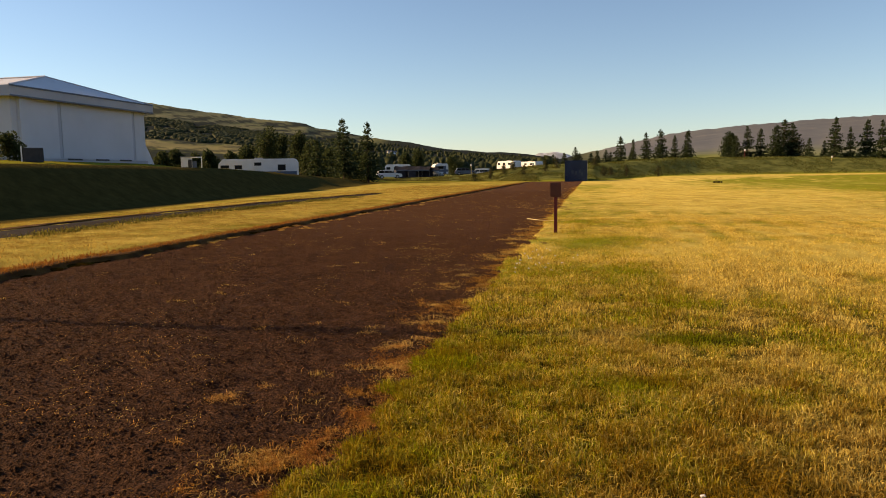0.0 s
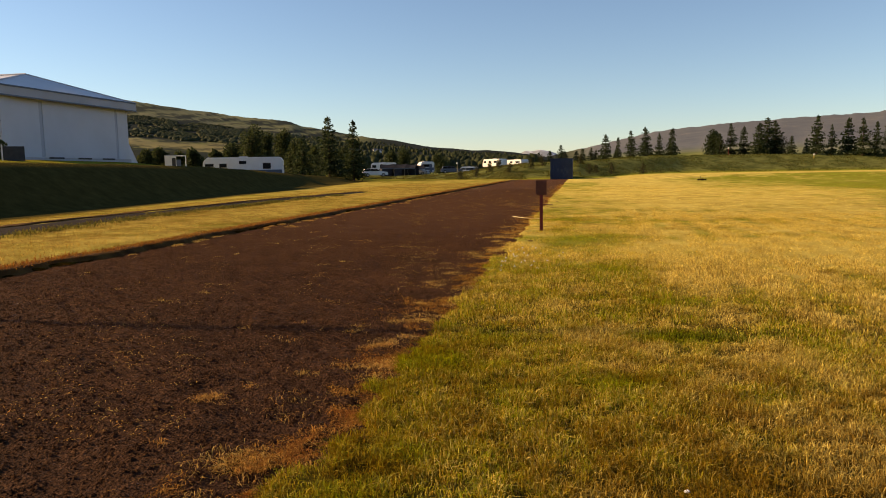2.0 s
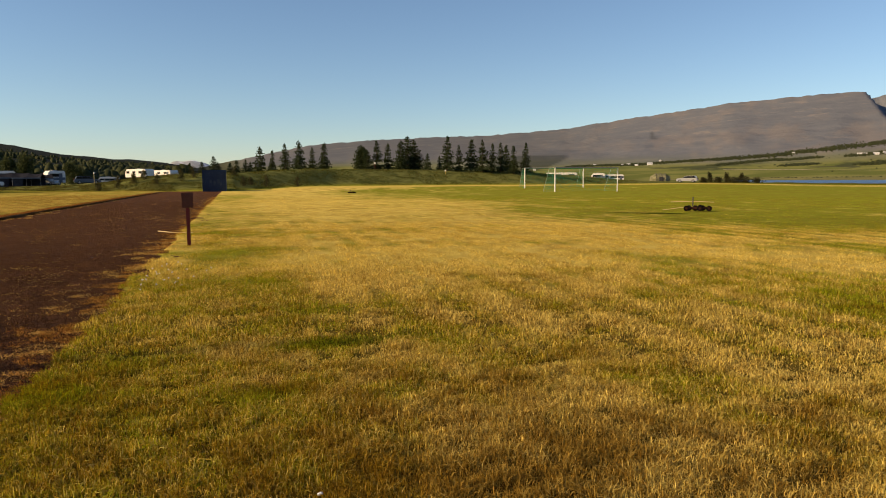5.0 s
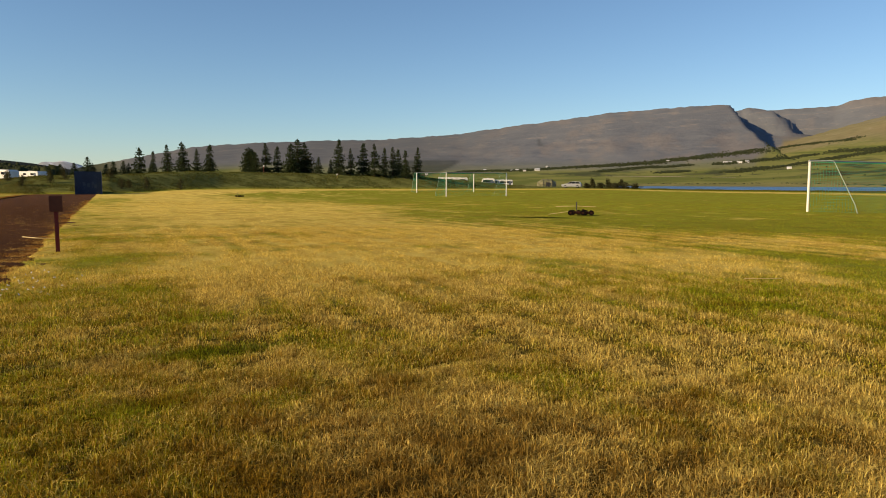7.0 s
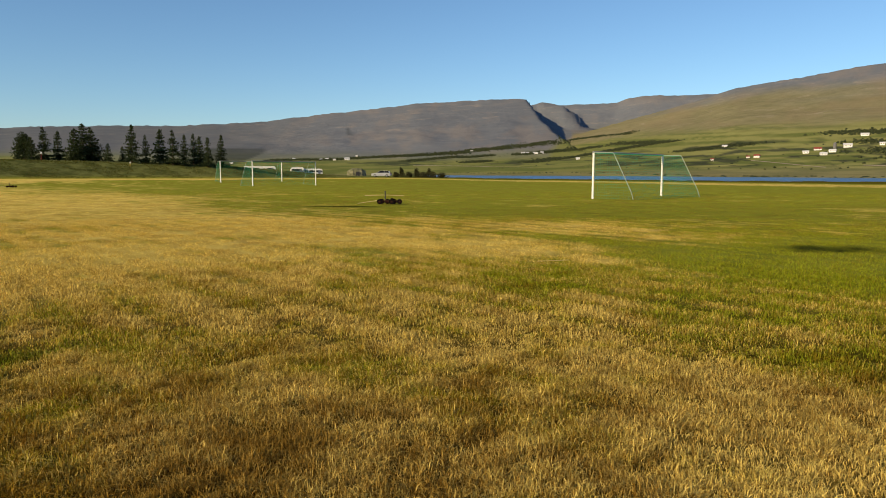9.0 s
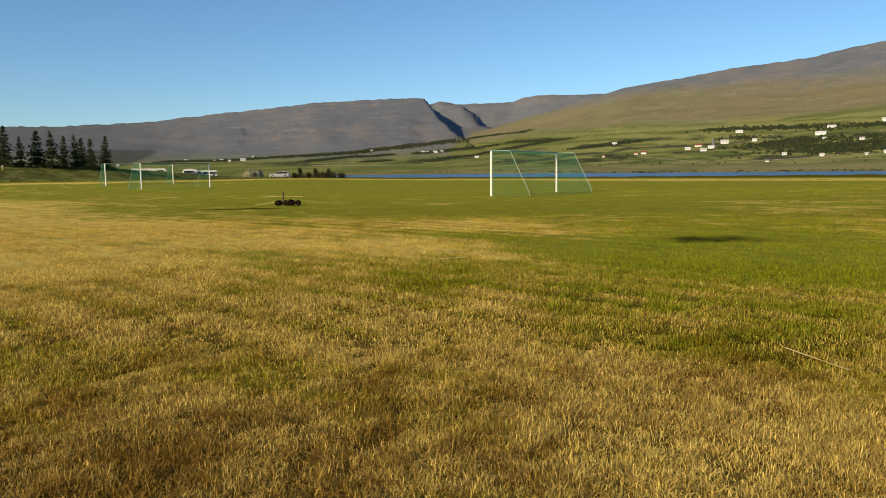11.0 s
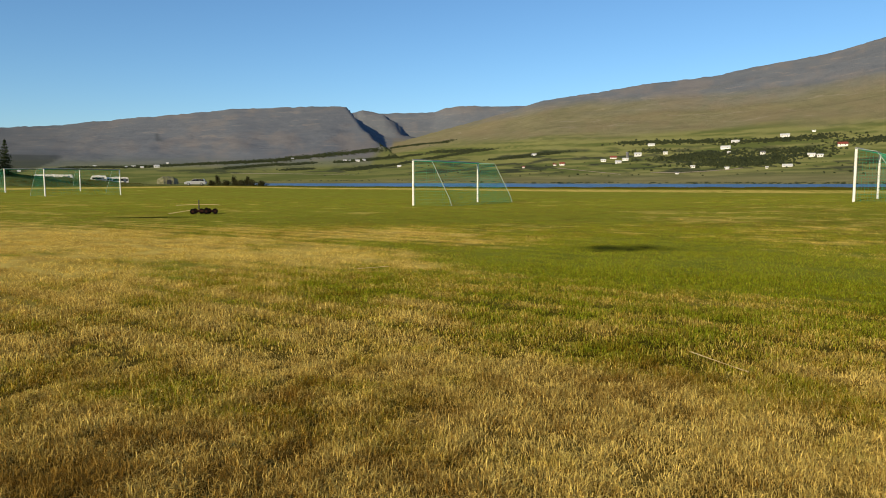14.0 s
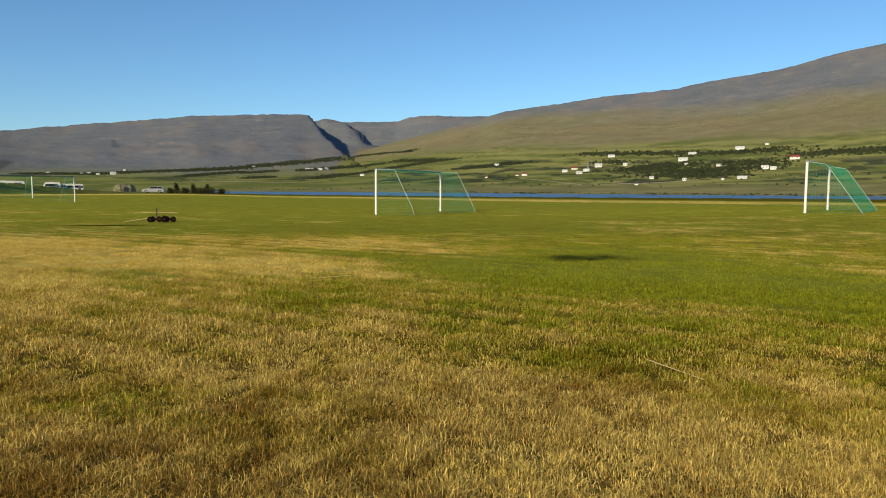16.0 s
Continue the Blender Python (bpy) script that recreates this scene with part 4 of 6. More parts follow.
def build_litter():
    """Scraps of straw and small weeds scattered over the cinders."""
    n = 34000
    v = 3 + 30 * RNG.random(n) ** 1.3
    u = TRACK_L + 0.2 + (TRACK_R - TRACK_L - 0.2) * RNG.random(n) ** 0.5
    x, y = xy(u, v)
    keep = fnoise(x * 2.0, y * 0.6, 0.9, 95) + 0.8 * (fnoise(x, y, 4.0, 96) - 0.5) > 0.68
    x, y, u, v = x[keep], y[keep], u[keep], v[keep]
    blades("track_litter", x, y, 0.007 + 0.011 * RNG.random(len(x)), 0.0034 + 0.0005 * v, 4.5, M_WEED, np.clip(0.7 + 0.6 * (fnoise(x, y, 0.6, 97) - 0.5), 0, 1), "scraps of straw scattered over the cinders", True, cinder_z(u, v, x, y) - 0.002)
    # grey-green weeds where the verge meets the path
    cx, cy = [], []
    for k in range(46):
        y0 = 14 + 24 * RNG.random()
        mid = np.interp(y0, [-12, 14, 17.5, 22, 25, 34, 43, 45], [-11.5, -10.3, -9.9, -9.4, -8.95, -7.05, -4.5, -3.9])
        m = int(60 + 160 * RNG.random())
        s = 0.10 + 0.22 * RNG.random()
        cx.append(mid + 0.95 + 0.35 * RNG.random() + RNG.normal(0, s, m))
        cy.append(y0 + RNG.normal(0, s * 1.6, m))
    x, y = np.concatenate(cx), np.concatenate(cy)
    blades("path_weeds", x, y, 0.05 + 0.09 * RNG.random(len(x)), 0.022, 1.2, M_ROUGH, np.clip(0.4 + 0.8 * (fnoise(x, y, 0.6, 34) - 0.5), 0, 1), "grey-green weeds along the gravel path")


def build_grit():
    """Loose cinders on the track."""
    n = 150000
    v = 1.5 + np.where(np.arange(n) < 80000, 13 * RNG.random(n) ** 1.6, 45 * RNG.random(n) ** 1.3)
    u = TRACK_L + (TRACK_R - TRACK_L) * RNG.random(n)
    x, y = xy(u, v)
    s = np.where(np.arange(n) < 80000, 0.004 + 0.011 * RNG.random(n) ** 2.2, 0.006 + 0.018 * RNG.random(n) ** 2.0)
    s = np.where(np.arange(n) % 40 == 0, 0.012 + 0.020 * RNG.random(n) ** 2, s)
    c = np.stack([x, y, cinder_z(u, v, x, y) - 0.08 * s], -1)
    octa = np.array([[1, 0, 0], [-0.5, 0.85, 0], [-0.5, -0.85, 0], [0.15, 0.1, 0.75]])
    t = RNG.random(n) * 6.28
    rot = np.stack([np.stack([np.cos(t), -np.sin(t), 0 * t], -1), np.stack([np.sin(t), np.cos(t), 0 * t], -1), np.stack([0 * t, 0 * t, 1 + 0 * t], -1)], 1)
    vv = np.einsum("nij,kj->nki", rot, octa) * s[:, None, None] + c[:, None]
    o = np.arange(n)[:, None] * 4
    f = np.concatenate([o + [0, 1, 3], o + [1, 2, 3], o + [2, 0, 3]], 1).reshape(-1, 3)
    me = arrays_mesh("track_grit", vv.reshape(-1, 3), f)
    me.materials.append(M_TRACK)
    tagged(new("track_grit", me), label="loose dark cinders on the track", category="grit", kind="stuff")


# ---------------------------------------------------------------- trees
def spray_mesh(name, centres, dirs, length, width):
    """Needle or leaf sprays: each a bent kite of two triangles round its direction."""
    n = len(centres)
    d = dirs / np.linalg.norm(dirs, axis=1, keepdims=True)
    side = np.cross(d, RNG.normal(0, 1, (n, 3)))
    side /= np.linalg.norm(side, axis=1, keepdims=True) + 1e-9
    up = np.cross(d, side)
    L, W = length[:, None], width[:, None]
    a = centres - d * L * 0.3
    b = centres + d * L * 0.2 + side * W + up * W * 0.3
    c = centres + d * L * 0.7 - up * W * 0.2
    e = centres + d * L * 0.2 - side * W + up * W * 0.3
    v = np.stack([a, b, c, e], 1).reshape(-1, 3)
    o = np.arange(n)[:, None] * 4
    f = np.concatenate([o + [0, 1, 2], o + [0, 2, 3]], 1).reshape(-1, 3)
    return arrays_mesh(name, v, f)


def spruce(height, radius, m, label, group="", dense=1.0, gap=0.0):
    t = thing("spruce_tree", m, label, "tree", group)
    lean = RNG.normal(0, 0.012, 2) * height
    part("trunk", bar([(0, 0, -0.3), (lean[0] * 0.4, lean[1] * 0.4, height * 0.5), (lean[0], lean[1], height * 0.98)], 0.022 * height, 7, 0.012), M_BARK, t, "dark straight trunk")
    cs, ds, ls, ws = [], [], [], []
    levels = int(height * 3.6 * dense)
    for k in range(levels):
        f = (k + RNG.random()) / levels
        z = height * (0.06 + 0.93 * f)
        reach = radius * (1 - f) ** 0.85 * (0.72 + 0.5 * RNG.random()) + 0.10
        if f < 0.10:
            reach *= 0.8
        nb = max(4, int(9 * (1 - 0.5 * f)))
        a0 = RNG.random() * 6.28
        for b in range(nb):
            if RNG.random() < gap:
                continue
            a = a0 + 6.28 * b / nb + RNG.normal(0, 0.22)
            rr = reach * (0.65 + 0.55 * RNG.random())
            steps = max(2, int(rr / 0.26))
            for s in range(steps):
                q = (s + 0.6) / steps
                droop = -0.35 * q * rr * (1 - f) + 0.22 * rr * f * q + 0.10 * rr * q ** 3
                p = np.array([cos(a) * rr * q + lean[0] * f, sin(a) * rr * q + lean[1] * f, z + droop])
                for _ in range(3):
                    cs.append(p + RNG.normal(0, 0.09, 3))
                    ds.append(np.array([cos(a), sin(a), -0.25 + 0.4 * f]) + RNG.normal(0, 0.55, 3))
                    ls.append(0.42 * (0.7 + 0.6 * RNG.random()) * (1 - 0.35 * f))
                    ws.append(0.11 * (0.7 + 0.6 * RNG.random()))
    for k in range(14):
        cs.append(np.array([lean[0], lean[1], height * (0.95 + 0.06 * k / 14)]) + RNG.normal(0, 0.03, 3))
        ds.append(np.array([0, 0, 1.0]) + RNG.normal(0, 0.5, 3))
        ls.append(0.28)
        ws.append(0.05)
    part("crown", spray_mesh("crown", np.array(cs), np.array(ds), np.array(ls), np.array(ws)), M_SPRUCE, t, "dark green drooping needle branches")
    return t


def broadleaf(height, radius, m, label, material=M_LEAF, name="birch_tree", group="", leaf=0.20, count=2600, low=0.12):
    t = thing(name, m, label, "tree" if name.endswith("tree") else "bush", group)
    part("trunk", bar([(0, 0, -0.3), (0.04 * height, 0.0, height * 0.4), (0.0, 0.02 * height, height * 0.8)], 0.022 * height + 0.01, 7, 0.01), M_BARK, t)
    cs, ds = [], []
    bm = bmesh.new()
    lobes = 11
    for k in range(lobes):
        f = low + (0.92 - low) * (k + 0.5) / lobes
        a = RNG.random() * 6.28
        off = radius * (1.05 - 0.75 * f) * (0.25 + 0.6 * RNG.random())
        c = np.array([cos(a) * off, sin(a) * off, height * f])
        size = radius * (0.55 - 0.25 * f) + 0.05 * height
        tube(bm, [(0, 0, height * f * 0.55), tuple(c * 0.6 + np.array([0, 0, height * f * 0.2])), tuple(c)], 0.006 * height + 0.004, 5, 0.004)
        m_k = count // lobes
        q = RNG.normal(0, 1, (m_k, 3))
        q /= np.linalg.norm(q, axis=1, keepdims=True)
        q *= (RNG.random((m_k, 1)) ** 0.45) * np.array([size, size, size * 1.25])
        cs.append(c + q)
        ds.append(q + RNG.normal(0, 0.4 * size, (m_k, 3)))
    part("limbs", bm, M_BARK, t)
    cs, ds = np.concatenate(cs), np.concatenate(ds)
    n = len(cs)
    part("crown", spray_mesh("crown", cs, ds, leaf * (0.6 + 0.8 * RNG.random(n)), leaf * 0.38 * (0.6 + 0.8 * RNG.random(n))), material, t)
    return t


def stand(az, r, sink=0.0):
    x, y = polar(az, r)
    return x, y, gz(x, y) - sink


def tree_at(source, az, r, height, own_height, spin, wide=1.0):
    x, y, z = stand(az, r)
    s = height / own_height
    return copy_thing(source, Matrix.Translation((x, y, z)) @ Matrix.Rotation(spin, 4, "Z") @ Matrix.Diagonal((s * wide, s * wide, s, 1)))


def build_trees():
    rows_label = "tall dark green spruce in a windbreak row on the bank"
    # windbreak on the far bank: azimuth, elevation of the tip, width factor
    tips = [(-14.13, 2.57, 1.0), (-15.08, 2.33, 0.8), (-16.08, 2.82, 1.0), (-17.17, 3.04, 0.95), (-18.17, 2.58, 0.7), (-19.10, 2.89, 1.0),
            (-22.55, 2.39, 1.2), (-23.3, 3.12, 1.0), (-24.19, 2.85, 0.85), (-25.2, 3.05, 1.1), (-25.75, 3.43, 1.35), (-26.3, 3.2, 1.3), (-27.4, 2.07, 0.95), (-28.35, 1.9, 0.8), (-29.0, 3.43, 0.95),
            (-29.93, 2.76, 0.85), (-30.96, 3.16, 0.9), (-31.83, 3.14, 0.85), (-32.62, 2.82, 0.8), (-33.3, 2.9, 0.85), (-33.75, 2.7, 0.85), (-34.35, 2.64, 0.8), (-35.3, 2.85, 0.85)]
    kinds = []
    r = 134.0
    for k in range(4):
        az, el, wide = tips[(0, 3, 14, 17)[k]]
        x, y, z = stand(az, r)
        h = EYE_H + r * math.tan(radians(el)) - z
        kinds.append((spruce(h, 0.235 * h + 0.3, Matrix.Translation((x, y, z)), rows_label, "windbreak spruces", 1.0, 0.06 * k), h))
    for k, (az, el, wide) in enumerate(tips):
        if k in (0, 3, 14, 17):
            continue
        rr = r + (k % 3) * 2.0
        h = EYE_H + rr * math.tan(radians(el)) - stand(az, rr)[2]
        tree_at(kinds[k % 4][0], az, rr, h, kinds[k % 4][1], k * 1.7, wide)
    # low growth at the foot of the row
    x, y, z = stand(-26.5, 138)
    broadleaf(2.4, 2.6, Matrix.Translation((x, y, z)), "low dark bush at the foot of the windbreak", M_SHRUB, "bush", "", 0.25, 1500, 0.05)
    x, y, z = stand(-22.1, 136)
    broadleaf(4.2, 1.8, Matrix.Translation((x, y, z)), "low dense green tree beside the spruces", M_SPRUCE, "willow_tree", "", 0.3, 2200, 0.04)
    # spruces and birches by the camp ground
    for az, el, rr, wide, gap in ((7.9, 4.37, 96, 0.29, 0.05), (5.97, 4.09, 98, 0.27, 0.10), (10.0, 2.65, 92, 0.34, 0.0)):
        x, y, z = stand(az, rr)
        h = EYE_H + rr * math.tan(radians(el)) - z
        spruce(h, wide * h + 0.2, Matrix.Translation((x, y, z)), "tall ragged spruce beside the camp ground", "camp ground spruces", 1.1, gap)
    for az, el, rr, wid in ((13.9, 3.5, 125, 3.0), (12.9, 3.1, 132, 2.2), (11.3, 3.2, 128, 2.6), (10.3, 2.5, 118, 2.4), (9.1, 1.9, 110, 1.8), (7.0, 1.7, 112, 1.8), (3.0, 1.55, 190, 3.0), (1.9, 1.75, 200, 3.0), (-0.9, 1.2, 210, 3.2), (15.2, 2.2, 130, 2.2), (16.6, 1.7, 126, 1.8), (18.0, 1.75, 124, 2.2), (19.0, 1.6, 128, 2.0), (20.6, 1.8, 122, 2.2), (21.6, 1.7, 120, 2.0)):
        x, y, z = stand(az, rr)
        h = EYE_H + rr * math.tan(radians(el)) - z
        broadleaf(h, wid, Matrix.Translation((x, y, z)), "leafy green birch at the camp ground", M_LEAF, "birch_tree", "camp ground birches", 0.36, 3400, 0.05)
    # small conifers behind the blue container
    for k, (az, el) in enumerate(((-8.2, 1.15), (-8.9, 1.3), (-10.66, 1.85), (-11.0, 1.4), (-11.9, 1.35), (-12.4, 1.55), (-13.05, 1.6), (-13.4, 1.45), (-9.8, 1.4), (-7.4, 1.0))):
        rr = 170.0
        h = EYE_H + rr * math.tan(radians(el)) - stand(az, rr)[2]
        tree_at(kinds[k % 4][0], az, rr, h, kinds[k % 4][1], k * 2.3, 1.25)
    # bush beside the hall
    x, y = -25.35, 41.5
    broadleaf(1.45, 0.9, Matrix.Translation((x, y, gz(x, y))), "dark rounded bush beside the hall", M_LEAF, "bush", "", 0.16, 1800, 0.05)
    # saplings along the foot of the far bank
    for k, az in enumerate((-2.6, -3.9, -5.0, -5.7, -6.6, -8.3, -9.2, -12.2, -12.9, -13.4, -14.6, -17.0)):
        x, y, z = stand(az, 99 + (k % 4) * 1.5)
        broadleaf(1.0 + 0.7 * RNG.random(), 0.55, Matrix.Translation((x, y, z)), "small green sapling at the foot of the bank", M_SHRUB, "sapling_bush", "bank saplings", 0.13, 420, 0.05)
    # scrub by the river
    for az, el, rr, wid in ((-49.3, 0.42, 172, 0.9), (-50.5, 0.38, 174, 0.9), (-51.5, 0.35, 176, 0.8), (-49.9, 0.0, 170, 1.2), (-50.9, -0.05, 172, 1.6), (-51.8, -0.05, 172, 1.7), (-52.6, -0.15, 173, 1.5), (-48.9, 0.0, 172, 1.0)):
        x, y, z = stand(az, rr)
        h = max(0.8, EYE_H + rr * math.tan(radians(el)) - z)
        broadleaf(h, wid, Matrix.Translation((x, y, z)), "brownish scrub willow near the river", M_SHRUB, "willow_bush", "river scrub", 0.22, 700, 0.03)


def build_tufts():
    """Rough tussocks on the long bank and along its foot."""
    n = 60000
    az = -44 + 50 * RNG.random(n)
    base = np.interp(az, [-60, -48, -42, -36, -28, -20, -12, -6, 0, 4, 10], [150, 150, 140, 124, 120, 112, 92, 92, 104, 118, 130])
    r = base + 1 + 16 * RNG.random(n)
    a = np.radians(az)
    x, y = -r * np.sin(a), r * np.cos(a)
    keep = fnoise(x, y, 0.4, 41) > 0.50
    x, y = x[keep], y[keep]
    blades("bank_tussocks", x, y, 0.06 + 0.13 * RNG.random(len(x)), 0.09, 1.2, M_ROUGH, np.clip(0.05 + 0.4 * (fnoise(x, y, 0.1, 42) - 0.3), 0, 1), "rough green tussocks on the bank", False)


def leaf_cloud(name, pts, label, size=(2, 5), wide=0.7):
    """Far broadleaf clumps: each a lumpy many-faced crown."""
    n = len(pts)
    sides = 7
    h = size[0] + (size[1] - size[0]) * RNG.random(n) ** 1.5
    ang = np.arange(sides) * 2 * pi / sides
    rings = []
    for z, r in ((0.0, 0.75), (0.35, 1.0), (0.72, 0.72)):
        jit = 0.65 + 0.7 * RNG.random((n, sides))
        rings.append(np.stack([np.cos(ang) * r * wide * jit * h[:, None], np.sin(ang) * r * wide * jit * h[:, None], (z + 0.14 * RNG.normal(0, 1, (n, sides)) * (z > 0)) * h[:, None]], -1))
    top = np.stack([RNG.normal(0, 0.15, n) * h, RNG.normal(0, 0.15, n) * h, h * (0.9 + 0.2 * RNG.random(n))], -1)
    v = np.concatenate(rings + [top[:, None]], 1) + pts[:, None]
    f = []
    for k in range(2):
        for q in range(sides):
            a, b = k * sides + q, k * sides + (q + 1) % sides
            f += [(a, b, b + sides), (a, b + sides, a + sides)]
    f += [(2 * sides + q, 2 * sides + (q + 1) % sides, 3 * sides) for q in range(sides)]
    o = np.arange(n)[:, None, None] * (3 * sides + 1)
    me = arrays_mesh(name, v.reshape(-1, 3), (o + np.array(f)[None]).reshape(-1, 3))
    me.materials.append(M_WOODS)
    return tagged(new(name, me), label=label, category="woods", kind="stuff")


def build_hill_scrub():
    """The dark band of birch scrub across the western hill."""
    n = 160000
    az = 7 + 22 * RNG.random(n)
    r = 350 + 1900 * RNG.random(n)
    a = np.radians(az)
    x, y = -r * np.sin(a), r * np.cos(a)
    z = ground_z(x, y)
    el = np.degrees(np.arctan2(z - EYE_H, r)) + 0.35 * (fnoise(az / 1.6, r / 60.0, 1.0, 52) - 0.5)
    mid = np.interp(az, [8, 10.9, 13.5, 16.2, 19.7, 22.4, 29], [2.45, 2.6, 2.75, 3.02, 3.4, 3.62, 4.0])
    half = np.interp(az, [4, 10.9, 13.5, 16.2, 19.7], [0.2, 0.36, 0.5, 0.63, 0.72])
    keep = (np.abs(el - mid) < half) & (fnoise(az / 1.1, r / 90.0, 1.0, 53) > 0.40)
    pts = np.stack([x, y, z - 0.6], -1)[keep][:19000]
    leaf_cloud("hillside_scrub", pts, "dark band of birch scrub on the western hill", (1.2, 4.4), 0.9)


def build_far_woods():
    # woods on the western hillside
    n = 5200
    az = -9 + 25 * RNG.random(n)
    r = 330 + 1500 * RNG.random(n) ** 1.5
    a = np.radians(az)
    x, y = -r * np.sin(a), r * np.cos(a)
    z = ground_z(x, y)
    el = np.degrees(np.arctan2(z - EYE_H, r))
    top = np.interp(az, [-9, -2, 4, 10, 22], [1.4, 2.0, 2.3, 2.1, 1.8])
    keep = (el < top) & (fnoise(x, y, 1 / 130.0, 51) > 0.44)
    leaf_cloud("hillside_woods", np.stack([x, y, z - 0.5], -1)[keep], "dark woods on the western hillside", (3, 8.0), 0.42)
    # belts of trees on the eastern farmland: azimuth, elevation of both ends
    belts = [(-49.5, 1.35, -54.6, 1.72, 10), (-54.6, 1.76, -62.1, 2.55, 11), (-58.5, 1.50, -65.0, 2.10, 8), (-62.0, 1.15, -69.5, 2.40, 9), (-54.2, 1.25, -56.5, 1.45, 6), (-54.6, 0.88, -56.2, 0.98, 6), (-49.7, 0.95, -54.0, 1.35, 6),
             (-59.5, 0.85, -62.2, 1.25, 8), (-62.0, 2.62, -67.6, 3.20, 8), (-66.0, 2.35, -70.5, 2.45, 8), (-71.5, 1.75, -76.0, 2.25, 9), (-81.3, 2.95, -89.0, 2.95, 13), (-89.7, 2.85, -95.7, 3.12, 15), (-84.3, 1.55, -88.6, 2.15, 15), (-85.2, 1.75, -88.4, 2.05, 15),
             (-87.1, 1.25, -91.1, 1.20, 16), (-88.2, 1.6, -91.5, 1.65, 16), (-90.8, 2.10, -94.3, 2.20, 17), (-90.8, 1.50, -94.0, 1.95, 17), (-83.2, 2.25, -84.0, 2.30, 12), (-96.5, 2.75, -103.0, 3.0, 14), (-43.5, 1.05, -49.5, 1.40, 9), (-39.0, 0.98, -44.0, 1.05, 8)]
    pts = []
    for a0, e0, a1, e1, broad in belts:
        m = int((760 if broad < 13 else 460) * abs(a1 - a0) / 3)
        stations = np.array([on_hill(a0 + (a1 - a0) * q / 10, e0 + (e1 - e0) * q / 10)[:2] for q in range(11)])
        f = 10 * RNG.random(m)
        x = np.interp(f, np.arange(11), stations[:, 0]) + RNG.normal(0, 1.4 * broad, m)
        y = np.interp(f, np.arange(11), stations[:, 1]) + RNG.normal(0, 1.4 * broad, m)
        pts.append(np.stack([x, y, ground_z(x, y) - 1], -1))
    pts = np.concatenate(pts)
    leaf_cloud("farmland_woods", np.array(pts), "dark belts of trees between the fields", (1.3, 3.8), 0.58)
    pts = []
    for k in range(160):
        x, y, z, r = on_hill(-56 - 47 * RNG.random(), 0.35 + 1.1 * RNG.random())
        pts.append((x, y, z - 0.5))
    leaf_cloud("scattered_trees", np.array(pts), "scattered trees and bushes among the fields", (0.9, 2.4), 0.6)
    # reeds and low scrub along the far bank of the river
    pts = []
    for k in range(500):
        az = -53 - 52 * RNG.random()
        far = np.interp(-az, [52, 62, 75, 88, 102], [700, 700, 520, 470, 470]) + 8 + 20 * RNG.random()
        x, y = polar(az, far)
        pts.append((x, y, gz(x, y) - 0.3))
    leaf_cloud("river_scrub", np.array(pts), "low brown scrub along the far river bank", (0.3, 1.1), 1.2)


# ---------------------------------------------------------------- buildings
def box_house(az, el, span, storeys, roof, turn=0.0, label="white farmhouse with a pitched roof", flat=False):
    """A farm building; span: its width as seen, in degrees."""
    x, y, z, r = on_hill(az, el - 0.04)
    t = thing("farm_house", Matrix.Translation((x, y, z - 0.6)) @ Matrix.Rotation(radians(az + turn), 4, "Z"), label, "house", "farm buildings")
    width = 0.88 * r * radians(span)
    depth, height = min(0.55 * width, 6.5), 2.0 * storeys
    w, d = width / 2, depth / 2
    part("wall", block(-w, -d, 0, w, d, height + 0.6), M_WHITE, t, "white rendered wall")
    rise = 0.15 * depth if flat else 0.42 * depth
    top = height + 0.6
    prof = [(-d - 0.4, top - 0.1), (0, top + rise), (d + 0.4, top - 0.1), (d + 0.4, top - 0.35), (-d - 0.4, top - 0.35)]
    bm = bmesh.new()
    a = [bm.verts.new((-w - 0.4, q, s)) for q, s in prof]
    b = [bm.verts.new((w + 0.4, q, s)) for q, s in prof]
    bm.faces.new(a)
    bm.faces.new(b[::-1])
    for i in range(5):
        bm.faces.new((a[i], b[i], b[(i + 1) % 5], a[(i + 1) % 5]))
    bmesh.ops.recalc_face_normals(bm, faces=bm.faces)
    part("roof", bm, roof, t)
    k = max(2, int(width / 4.5))
    for i in range(k):
        cx = -w + (i + 0.5) * width / k
        part("window", block(cx - 0.4, -d - 0.05, height * 0.45 + 0.6, cx + 0.4, -d + 0.02, height * 0.8 + 0.6), M_GLASS, t, "dark window")
    return t


